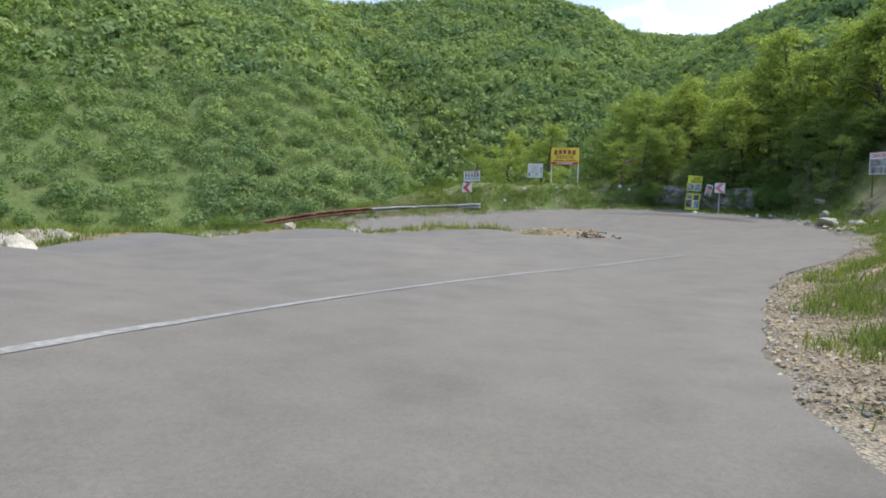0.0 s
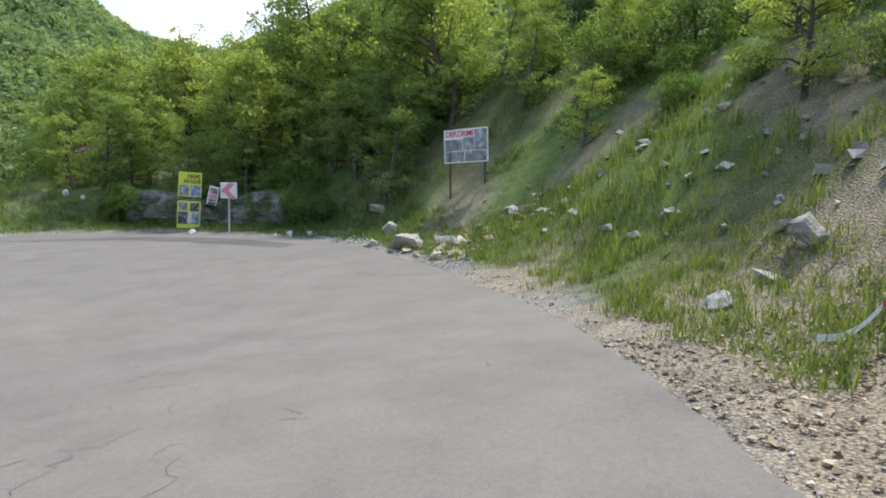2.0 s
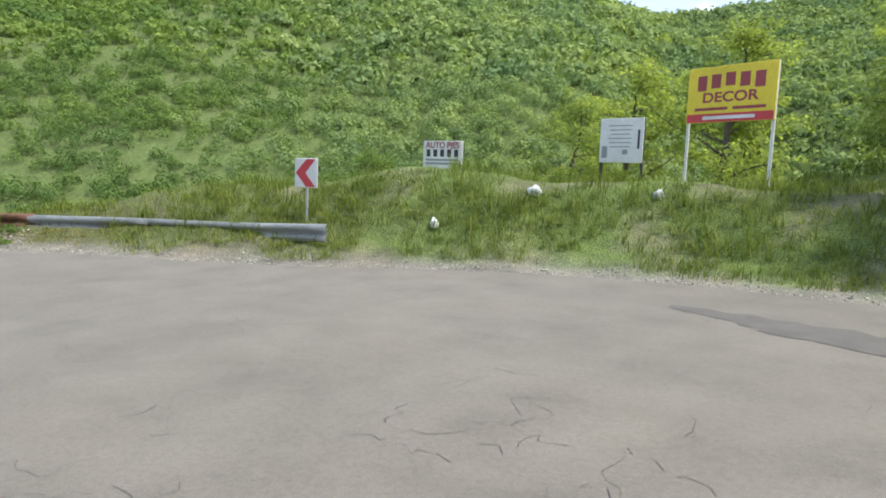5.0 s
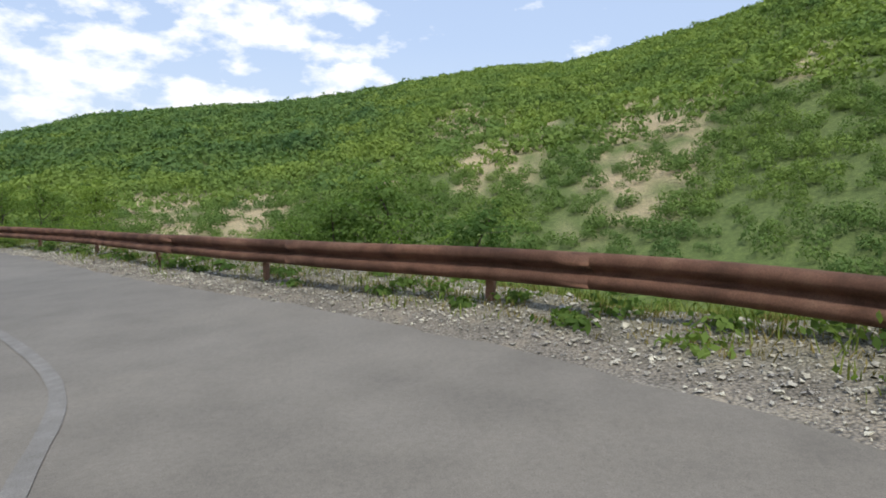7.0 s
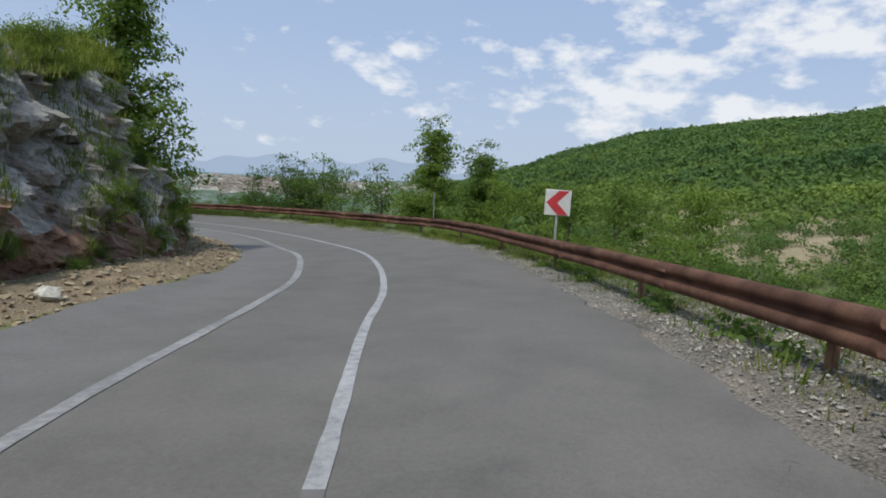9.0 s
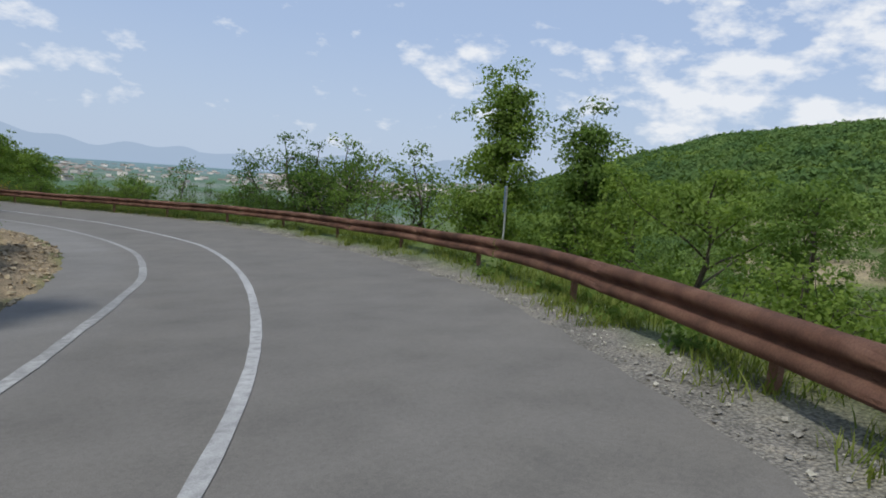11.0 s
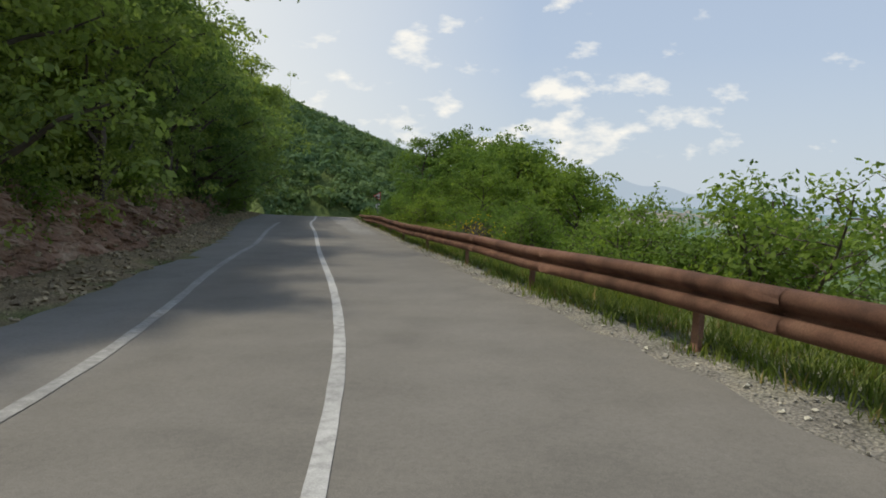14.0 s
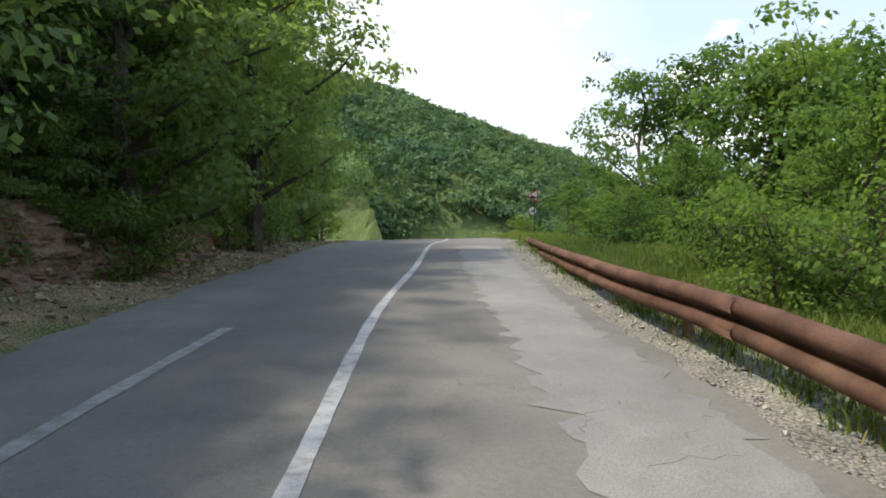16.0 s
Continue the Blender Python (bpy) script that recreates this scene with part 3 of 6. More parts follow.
# distant mountains, far behind everything; their haze is a flat glowing blue
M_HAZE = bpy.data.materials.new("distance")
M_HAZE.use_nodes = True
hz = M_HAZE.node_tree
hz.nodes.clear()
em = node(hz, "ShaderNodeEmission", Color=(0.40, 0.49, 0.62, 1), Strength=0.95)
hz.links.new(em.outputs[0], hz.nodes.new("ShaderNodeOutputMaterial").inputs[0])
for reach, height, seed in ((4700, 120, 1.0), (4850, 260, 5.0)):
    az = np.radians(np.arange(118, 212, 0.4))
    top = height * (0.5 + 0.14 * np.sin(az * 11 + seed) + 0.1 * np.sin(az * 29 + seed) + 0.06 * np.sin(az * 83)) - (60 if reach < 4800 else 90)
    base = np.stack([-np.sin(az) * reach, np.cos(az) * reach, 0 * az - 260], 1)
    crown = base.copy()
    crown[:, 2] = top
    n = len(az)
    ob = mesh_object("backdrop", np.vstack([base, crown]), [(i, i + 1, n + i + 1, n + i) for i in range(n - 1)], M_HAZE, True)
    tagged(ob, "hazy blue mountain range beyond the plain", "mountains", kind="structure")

# ---- asphalt ----
from mathutils.geometry import delaunay_2d_cdt


def sheet(name, ring, step, lift, material, height=road_z):
    """A surface on the road's height inside a ring of points."""
    ring = np.array(ring)
    lo, hi = ring.min(0), ring.max(0)
    px, py = np.meshgrid(np.arange(lo[0], hi[0], step), np.arange(lo[1], hi[1], step))
    px, py = px.ravel() + step * 0.3 * wave(px.ravel(), py.ravel(), 0.7), py.ravel()
    ok = inside(px, py, ring) & (near(px, py, ring)[0] > step * 0.5)
    pts = np.vstack([ring, np.stack([px[ok], py[ok]], 1)])
    edges = [(i, (i + 1) % len(ring)) for i in range(len(ring))]
    v, _, f, *_ = delaunay_2d_cdt([Vector(p) for p in pts], edges, [], 1, 1e-4)
    v = np.array([tuple(p) for p in v])
    z = height(v[:, 0], v[:, 1]) + lift
    return mesh_object(name, np.column_stack([v, z]), [tuple(q) for q in f], material, True)


fine_out, fine_in = smooth_line(EDGE_OUT, 0.35), smooth_line(EDGE_IN, 0.35)
edge = np.vstack([fine_out, fine_in])
edge = edge + 0.09 * np.stack([wave(edge[:, 0], edge[:, 1], 0.35, 1), wave(edge[:, 0], edge[:, 1], 0.4, 8)], 1)
road = tagged(sheet("road", edge, 0.6, 0.0, M_ASPHALT), "worn grey asphalt mountain road with cracks", "road", kind="structure")
from mathutils.bvhtree import BVHTree
ROAD_TREE = BVHTree.FromPolygons([v.co for v in road.data.vertices], [tuple(f.vertices) for f in road.data.polygons])


def on_road(x, y):
    """The height of the asphalt sheet itself at each place."""
    z = road_z(x, y)
    for i in range(len(z)):
        hit = ROAD_TREE.ray_cast(Vector((x[i], y[i], 30)), Vector((0, 0, -1)))[0]
        if hit is not None:
            z[i] = hit.z
    return z


rv = np.array([tuple(v.co) for v in road.data.vertices])
_, who = near(rv[:, 0], rv[:, 1], AX)
age = ease(1.0, 0.0, (who - len(smooth_line(AXIS_UPPER, 0.8))) / 22.0)
dust = 0.85 * ease(1.75, 0.8, near(rv[:, 0], rv[:, 1], LOW)[0]) * ease(28, 22, rv[:, 1]) * np.where(rv[:, 1] < 0, 1.0, 0.6)
dust_layer = road.data.color_attributes.new("dust", "FLOAT_COLOR", "POINT")
dust_layer.data.foreach_set("color", np.column_stack([dust, dust, dust, np.ones(len(dust))]).ravel())
road.data.attributes.new("age", "FLOAT", "POINT").data.foreach_set("value", age)


# ---- rock and earth banks ----
def bank_face(name, line, i0, i1, height, setback, lean, material, rough, label, seed, cap=None, taper=9.0, soil=None):
    """A broken face above the verge along a stretch of an edge line; inwards is to the right of its run."""
    seg = line[i0:i1]
    half = np.arange(0, len(seg) - 0.99, 0.5)
    seg = np.stack([np.interp(half, np.arange(len(seg)), seg[:, c]) for c in (0, 1)], 1)
    n, k = len(seg), 46
    run = np.gradient(seg, axis=0)
    run /= np.linalg.norm(run, axis=1)[:, None]
    inward = np.stack([run[:, 1], -run[:, 0]], 1)
    base = road_z(seg[:, 0], seg[:, 1]) - 0.15
    top = np.array([height(i / n) * (0.25 + 0.75 * min(1.0, min(i, n - 1 - i) / (2 * taper))) for i in range(n)])
    if cap is not None:
        top = np.clip(np.minimum(top, cap(seg[:, 0], seg[:, 1], np.arange(n) / n) - base), 0.4, 9)
    verts, faces = [], []
    for i in range(n):
        for j in range(k):
            v = j / (k - 1)
            h = top[i] * v
            p = Vector((*(seg[i] + inward[i] * (setback + lean * h)), base[i] + h))
            q = p + Vector((seed + 0.7 * p.z, -seed, 0))
            d = noise.fractal(q * 0.6, 1.0, 2.0, 4) * 0.45 + abs(noise.noise(q * 1.3)) * 0.4 + abs(noise.noise(q * 3.1)) * 0.22
            blocks = noise.cell(q * Vector((1.4, 1.4, 1.9))) * 0.16 + noise.cell(q * 2.9 + Vector((0.4 * noise.noise(q * 2), 0, 0))) * 0.13 + noise.cell(q * 5.3) * 0.06
            amount = rough * (0.3 + 0.7 * min(1, 5 * v)) * (1 - 2.5 * max(0, v - 0.8))
            verts.append(p + Vector((*(inward[i] * (-(d + blocks) * amount)), 0.25 * (d - blocks) * amount)))
        verts.append(Vector((*(seg[i] + inward[i] * (setback + lean * top[i] + 1.6)), base[i] + top[i] - 0.7)))
    m = k + 1
    for i in range(n - 1):
        for j in range(k):
            a = i * m + j
            faces.append((a, a + 1, a + m + 1, a + m))
    ob = mesh_object(name, verts, faces, material)
    if soil is not None:
        ob.data.materials.append(soil)
        for f in ob.data.polygons:
            c = f.center
            if c.z - base[min(n - 1, f.index // k)] < 0.75 + 1.1 * noise.noise(c * 0.5) + 0.4 * noise.noise(c * 1.9):
                f.material_index = 1
    tagged(ob, label, "rock face", kind="structure")
    return np.array([tuple(v) for v in verts]).reshape(n, m, 3)


LOW_FINE = smooth_line(EDGE_IN[:APEX + 1], 0.22)


def low_index(x, y):
    return int(near(np.array([x]), np.array([y]), LOW_FINE)[1][0])


OUT_FINE = smooth_line(EDGE_OUT, 0.22)
UPP_FINE = smooth_line(EDGE_IN[APEX:], 0.22)


def out_index(x, y):
    return int(near(np.array([x]), np.array([y]), OUT_FINE)[1][0])


# ---- road markings, cracks and patches ----
def strip(name, pts, width, lift, material, ragged=0.0, gaps=()):
    """A narrow band on the road along points, broken where gaps say."""
    pts = np.asarray(pts)
    run = np.gradient(pts, axis=0)
    run /= np.linalg.norm(run, axis=1)[:, None] + 1e-9
    side = np.stack([-run[:, 1], run[:, 0]], 1)
    w = width / 2 * (1 + ragged * wave(pts[:, 0], pts[:, 1], 0.3, 2))[:, None]
    a, b = pts + side * w, pts - side * w
    verts = np.vstack([np.column_stack([q, on_road(q[:, 0], q[:, 1]) + lift]) for q in (a, b)])
    n = len(pts)
    faces = [(i, n + i, n + i + 1, i + 1) for i in range(n - 1) if not any(s <= i / n < e for s, e in gaps)]
    return mesh_object(name, verts, faces, material)


def marking(pts, width, label, gaps=(), material=None):
    ob = strip("road_marking", smooth_line(pts, 0.2), width, 0.007, material or M_LINE, 0.12, gaps)
    return tagged(ob, label, "road marking", kind="structure")


def crack_set(rng, cx, cy, spread_m, count, length):
    """Thin jagged cracks that wander and fork about a place on the road."""
    quads = []
    for _ in range(count):
        p = np.array([cx, cy]) + rng.normal(0, spread_m, 2)
        a = rng.uniform(0, 2 * np.pi)
        line, mean = [p], a
        for _ in range(int(length * rng.uniform(0.4, 1.2) / 0.09)):
            mean += rng.normal(0, 0.12)
            a = mean + rng.normal(0, 0.75)
            p = p + rng.uniform(0.04, 0.13) * np.array([np.cos(a), np.sin(a)])
            line.append(p)
        line = np.array(line)
        if len(line) < 3 or not inside(line[:, 0], line[:, 1]).all():
            continue
        w = rng.uniform(0.001, 0.0032)
        z = on_road(line[:, 0], line[:, 1]) + 0.005
        for i in range(len(line) - 1):
            if rng.uniform() < 0.12:
                continue
            d = line[i + 1] - line[i]
            s = np.array([-d[1], d[0]]) / np.linalg.norm(d) * w * rng.uniform(0.3, 1.0)
            quads.append([(*(line[i] - s), z[i]), (*(line[i + 1] - s), z[i + 1]), (*(line[i + 1] + s), z[i + 1]), (*(line[i] + s), z[i])])
    return quads


# ---- guard rails ----
W_BEAM = [(0.0, -0.165), (0.03, -0.162), (0.068, -0.148), (0.09, -0.12), (0.096, -0.09), (0.088, -0.06), (0.06, -0.036), (0.024, -0.018), (0.012, 0.0), (0.024, 0.018), (0.06, 0.036), (0.088, 0.06), (0.096, 0.09), (0.09, 0.12), (0.068, 0.148), (0.03, 0.162), (0.0, 0.165)]


def guard_rail(name, pts, lift, material, label, dents, seed, post_every=4.0):
    """W-beam lengths on posts; the beam's face looks to the left of its run."""
    rng = np.random.default_rng(int(seed))
    pts = smooth_line(pts, 0.4)
    xy, top = pts[:, :2], pts[:, 2] + lift
    s = np.r_[0, np.cumsum(np.linalg.norm(np.diff(xy, axis=0), axis=1))]
    run = np.gradient(xy, axis=0)
    run /= np.linalg.norm(run, axis=1)[:, None]
    face = np.stack([-run[:, 1], run[:, 0]], 1)
    rail = thing(name, Matrix.Translation((*xy[0], top[0] - 0.7)), label, "guard rail")
    origin = Vector((*xy[0], top[0] - 0.7))
    cuts = np.arange(0, s[-1], 4.0)
    for c0 in cuts:
        pick = np.where((s >= c0 - 0.01) & (s <= c0 + 4.6))[0]
        if len(pick) < 3:
            continue
        bm = bmesh.new()
        rows = []
        out = 0.012 * (int(c0 / 4) % 2)
        for i in pick:
            bend = dents * (wave(xy[i, 0], xy[i, 1], 1.3, seed) + 0.6 * wave(xy[i, 0], xy[i, 1], 0.5, seed + 2))
            sag = dents * 0.6 * wave(xy[i, 0], xy[i, 1], 2.1, seed + 4)
            squash = 1 + dents * 2.0 * wave(xy[i, 0], xy[i, 1], 0.9, seed + 7)
            rows.append([bm.verts.new(Vector((*(xy[i] + face[i] * (d * squash + bend + out)), top[i] - 0.155 + h * (1 + 0.2 * (squash - 1)) + sag)) - origin) for d, h in W_BEAM])
        for a, b in zip(rows, rows[1:]):
            for k in range(len(W_BEAM) - 1):
                bm.faces.new((a[k], b[k], b[k + 1], a[k + 1]))
        bmesh.ops.solidify(bm, geom=bm.faces[:], thickness=0.006)
        for f in bm.faces:
            f.smooth = True
        part("beam", bm, material, rail)
    for c0 in np.arange(1.2, s[-1], post_every):
        i = int(np.searchsorted(s, c0))
        p = xy[i] - face[i] * 0.09
        bm = box(0.1, 0.06, 1.05, (0, -0.02, 0), 0.008)
        bmesh.ops.transform(bm, matrix=Matrix.Translation(Vector((*p, top[i] - 0.56)) - origin) @ Matrix.Rotation(math.atan2(run[i, 1], run[i, 0]), 4, "Z") @ Matrix.Rotation(rng.normal(0, 0.03), 4, "X"), verts=bm.verts)
        part("post", bm, material, rail)
    return rail


# ---- signs ----
def chevron_sign(x, y, z_top, yaw, size, faded, label, tall):
    """A square board with one arrow, on a tube; it faces -y before it is turned."""
    base = z_top - tall
    s = thing("chevron_sign", pose(x, y, base, 0, 0, yaw), label, "road sign", "chevron signs")
    part("post", rod(0.03, (0, 0.03, -0.3), (0, 0.03, tall - 0.05)), M_STEEL, s, "grey steel tube")
    part("panel", box(size, 0.02, size, (0, 0, tall - size / 2), 0.008), M_WHITE, s, "white square board")
    bm = bmesh.new()
    h, w, c = size * 0.47, size, tall - size / 2
    pts = [(-0.45 * w, 0), (0.02 * w, h), (0.42 * w, h), (-0.02 * w, 0), (0.42 * w, -h), (0.02 * w, -h)]
    vs = [bm.verts.new((px, -0.014, c + pz)) for px, pz in pts]
    bm.faces.new((vs[0], vs[3], vs[2], vs[1]))
    bm.faces.new((vs[0], vs[5], vs[4], vs[3]))
    part("arrow", bm, M_PINK if faded else M_RED, s, "faded red arrow" if faded else "red arrow")
    return s


def words(text, size, material, parent, at, stretch=1.0):
    cu = bpy.data.curves.new("lettering", "FONT")
    cu.body, cu.size, cu.align_x, cu.align_y = text, size, "CENTER", "CENTER"
    cu.offset = size * 0.025
    tmp = new("lettering", cu)
    me = bpy.data.meshes.new_from_object(tmp.evaluated_get(bpy.context.evaluated_depsgraph_get()))
    bpy.data.objects.remove(tmp)
    me.transform(Matrix.Translation(at) @ Matrix.Rotation(math.pi / 2, 4, "X") @ Matrix.Diagonal((stretch, 1, 1, 1)))
    me.materials.clear()
    me.materials.append(material)
    whole = bmesh.new()
    whole.from_mesh(me)
    left = set(whole.verts)
    while left:
        todo, found = [min(left, key=lambda v: v.co.x)], set()
        while todo:
            v = todo.pop()
            if v not in found:
                found.add(v)
                todo += [e.other_vert(v) for e in v.link_edges]
        left -= found
        one = bmesh.new()
        again = {v: one.verts.new(v.co) for v in found}
        for f in whole.faces:
            if f.verts[0] in found:
                one.faces.new([again[v] for v in f.verts])
        part("letter", one, material, parent)
    whole.free()


def bar(parent, x, z, w, h, material, y=-0.016, name="print"):
    return part(name, box(w, 0.004, h, (x, y, z)), material, parent)


def board(name, m, w, h, legs, leg_mat, panel_mat, label, category):
    """A flat board whose lower edge is at height legs, on two legs; its face looks to -y."""
    b = thing(name, m, label, category, "roadside boards")
    p = part("panel", box(w, 0.03, h, (0, 0, legs + h / 2), 0.006), panel_mat, b)
    if legs > 0.05:
        for sx in (-1, 1):
            part("leg", box(0.06, 0.05, legs + h + 0.3, (sx * (w / 2 - 0.03), 0.045, (legs + h - 0.3) / 2), 0.006), leg_mat, b)
    return b


# ---- stones, litter ----
def stone_mesh(name, seed, flat=0.7, material=None, soft=False):
    """A broken angular stone, or a soft crumpled lump."""
    rng = np.random.default_rng(int(seed) + 400)
    bm = bmesh.new()
    if soft:
        bmesh.ops.create_icosphere(bm, subdivisions=3, radius=0.5)
    else:
        for _ in range(17):
            d = rng.normal(0, 1, 3)
            d /= np.linalg.norm(d)
            bm.verts.new(Vector(d * rng.uniform(0.36, 0.6)))
        hull = bmesh.ops.convex_hull(bm, input=bm.verts[:])
        bmesh.ops.delete(bm, geom=[v for v in bm.verts if not v.link_faces], context="VERTS")
        bmesh.ops.subdivide_edges(bm, edges=bm.edges[:], cuts=1, use_grid_fill=True)
        bmesh.ops.subdivide_edges(bm, edges=bm.edges[:], cuts=1, use_grid_fill=True)
    for v in bm.verts:
        p = v.co * 2.4 + Vector((seed * 3.1, 0, 0))
        f = 1 + (0.5 if soft else 0.16) * noise.noise(p) + (0.25 * abs(noise.noise(p * 2.5)) if soft else 0.1 * noise.noise(p * 2.2) + 0.1 * noise.cell(p * 1.3))
        v.co = Vector((v.co.x * f, v.co.y * f * 0.8, v.co.z * f * flat))
    me = bpy.data.meshes.new(name)
    bm.to_mesh(me)
    bm.free()
    me.materials.append(material or M_PALE)
    return me


M_PALE = mat("pale_stone", [(0.3, 0.27, 0.22), (0.44, 0.41, 0.35), (0.55, 0.52, 0.46)], 2.5, 25.0, 0.9, 0.7, 0.5, per_object=0.15, dist=0.03)
M_BAG = mat("plastic_bag", [(0.5, 0.52, 0.55), (0.68, 0.7, 0.72)], 5.0, 40.0, 0.45, 0.3, 1.0, per_object=0.15)
STONES = [stone_mesh("boulder", i) for i in range(5)]


def boulder(x, y, size, seed, label, category="boulder", mesh=None, up=0.0):
    ob = new("boulder", mesh or STONES[seed % 5])
    ob.matrix_world = pose(x, y, z_at(x, y) + size * 0.18 + up, 0, 0, seed * 67) @ Matrix.Diagonal((size, size, size, 1))
    return tagged(ob, label, category, "loose rocks")


def scatter_stones(name, spots, sizes, rng, material, label):
    """Loose stones as one body of stuff: each an uneven block, half sunk."""
    cube = np.array([(x, y, z) for x in (-1, 1) for y in (-1, 1) for z in (-1, 1)], float) * 0.62
    fcs = np.array([(0, 1, 3, 2), (4, 6, 7, 5), (0, 4, 5, 1), (2, 3, 7, 6), (0, 2, 6, 4), (1, 5, 7, 3)])
    n = len(spots)
    v = cube[None] * rng.uniform(0.45, 1.15, (n, 8, 1)) + rng.normal(0, 0.12, (n, 8, 3))
    turn = np.linalg.qr(rng.normal(0, 1, (n, 3, 3)))[0]
    v = np.einsum("nij,nkj->nki", turn, v * rng.uniform(0.6, 1.2, (n, 1, 3)))
    v[..., 2] *= 0.6
    v = v * sizes[:, None, None] + spots[:, None]
    v[..., 2] += 0.12 * sizes[:, None]
    ob = mesh_object(name, v.reshape(-1, 3), (fcs[None] + 8 * np.arange(n)[:, None, None]).reshape(-1, 4), material)
    return tagged(ob, label, "stones", kind="stuff")


# ---- plants ----
def tubes(paths, sides=5):
    """Tapered tubes along lists of (point, radius)."""
    verts, faces = [], []
    for path in paths:
        first = len(verts)
        for i, (p, r) in enumerate(path):
            q = path[min(i + 1, len(path) - 1)][0] - path[max(i - 1, 0)][0]
            rot = Vector(q).to_track_quat("Z", "Y").to_matrix()
            for k in range(sides):
                a = 2 * math.pi * k / sides
                verts.append(Vector(p) + rot @ Vector((math.cos(a) * r, math.sin(a) * r, 0)))
        for i in range(len(path) - 1):
            for k in range(sides):
                a, b = first + i * sides + k, first + i * sides + (k + 1) % sides
                faces.append((a, b, b + sides, a + sides))
    return verts, faces


def leaves(points, outward, size, rng):
    """Pointed leaf blades, one a quad, lying like shingles on the outside of their clump."""
    n = len(points)
    nrm = outward + rng.normal(0, 0.42, (n, 3)) + [0, 0, 0.35]
    nrm /= np.linalg.norm(nrm, axis=1)[:, None]
    d = np.cross(nrm, rng.normal(0, 1, (n, 3)))
    d[:, 2] -= 0.25
    d /= np.linalg.norm(d, axis=1)[:, None]
    e = np.cross(nrm, d)
    e /= np.linalg.norm(e, axis=1)[:, None]
    L = size * rng.uniform(0.6, 1.35, n)[:, None]
    p = np.asarray(points)
    return np.stack([p - d * L * 0.5, p + e * L * 0.28, p + d * L * 0.5, p - e * L * 0.28], 1)


def tree_kind(name, height, radius, bare, n_leaf, leaf_size, leaf_mat, seed, limbs=14, stems=1, label="", category="tree", pointed=0.0):
    """One tree: trunk with limbs and twigs, crown of separate leaves; built at the origin, out of the way once copied."""
    rng = np.random.default_rng(int(seed))
    paths, tips = [], []
    for s in range(stems):
        lean = rng.normal(0, 0.10 + 0.12 * (stems > 1), 2)
        off = rng.normal(0, 0.15, 2) * (stems > 1)
        hgt = height * (1 if s == 0 else rng.uniform(0.65, 0.95))
        r0 = 0.022 * height / math.sqrt(stems) + 0.012
        trunk = []
        for i in range(9):
            u = i / 8
            p = np.array([off[0] + lean[0] * u * hgt + rng.normal(0, 0.02) * hgt * u, off[1] + lean[1] * u * hgt + rng.normal(0, 0.02) * hgt * u, -0.3 + u * hgt * 0.97])
            trunk.append((p, r0 * (1 - 0.9 * u) + 0.006))
        paths.append(trunk)
        tips += [(trunk[-1][0], 0.5)]
        for b in range(limbs):
            u = bare + (0.97 - bare) * (b + rng.uniform(0, 1)) / limbs
            i = min(7, int(u * 8))
            f = u * 8 - i
            p = trunk[i][0] * (1 - f) + trunk[i + 1][0] * f
            spread_r = radius * (math.sin(math.pi * min(1, (u - bare) / (1 - bare) * 0.85 + 0.18)) ** 0.7) * (1 - pointed * u)
            a = rng.uniform(0, 2 * math.pi)
            ln = max(0.25, spread_r * rng.uniform(0.6, 1.1))
            rise = rng.uniform(0.15, 0.75)
            q = p.copy()
            path = [(q.copy(), r0 * (1 - u) * 0.5 + 0.008)]
            for j in range(4):
                a += rng.normal(0, 0.25)
                q = q + ln / 4 * np.array([math.cos(a), math.sin(a), rise + rng.normal(0, 0.15)])
                path.append((q.copy(), (r0 * (1 - u) * 0.5 + 0.008) * (1 - (j + 1) / 5)))
                if j > 0:
                    tips.append((q.copy(), 0.22 * radius + 0.12))
                    for _ in range(2):
                        tw = q + rng.normal(0, 0.22 * radius, 3)
                        tips.append((tw, 0.13 * radius + 0.08))
                        if rng.uniform() < 0.5:
                            paths.append([(q.copy(), 0.008), ((q + tw) / 2 + rng.normal(0, 0.03, 3), 0.006), (tw, 0.003)])
            paths.append(path)
    centre = np.array([t[0] for t in tips])
    size = np.clip(np.array([t[1] for t in tips]), 0.1, 0.75) * rng.uniform(0.65, 1.3, len(tips))
    w = size**1.6
    pick = rng.choice(len(tips), n_leaf, p=w / w.sum())
    d = rng.normal(0, 1, (n_leaf, 3))
    d[:, 2] = np.where(d[:, 2] < -0.3, -d[:, 2], d[:, 2])
    d /= np.linalg.norm(d, axis=1)[:, None]
    reach = rng.uniform(0.25, 1.0, n_leaf) ** 0.5 * size[pick]
    pts = centre[pick] + d * reach[:, None] * [1.1, 1.1, 0.7] + rng.normal(0, 0.03, (n_leaf, 3))
    pts[:, 2] = np.maximum(pts[:, 2], 0.05)
    # random tone per clump; inner leaves coloured darker, as shaded by the outer ones
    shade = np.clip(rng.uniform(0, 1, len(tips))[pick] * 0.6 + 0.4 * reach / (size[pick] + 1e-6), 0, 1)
    v, f = tubes(paths)
    t = thing(name, Matrix.Identity(4), label, category)
    tm = bpy.data.meshes.new("trunk")
    tm.from_pydata([tuple(q) for q in v], [], f)
    tm.materials.append(M_BARK)
    tr = new("trunk", tm)
    tr.parent = t
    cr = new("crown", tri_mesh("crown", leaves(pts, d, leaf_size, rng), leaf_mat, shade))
    cr.parent = t
    return t


PLACED = {}


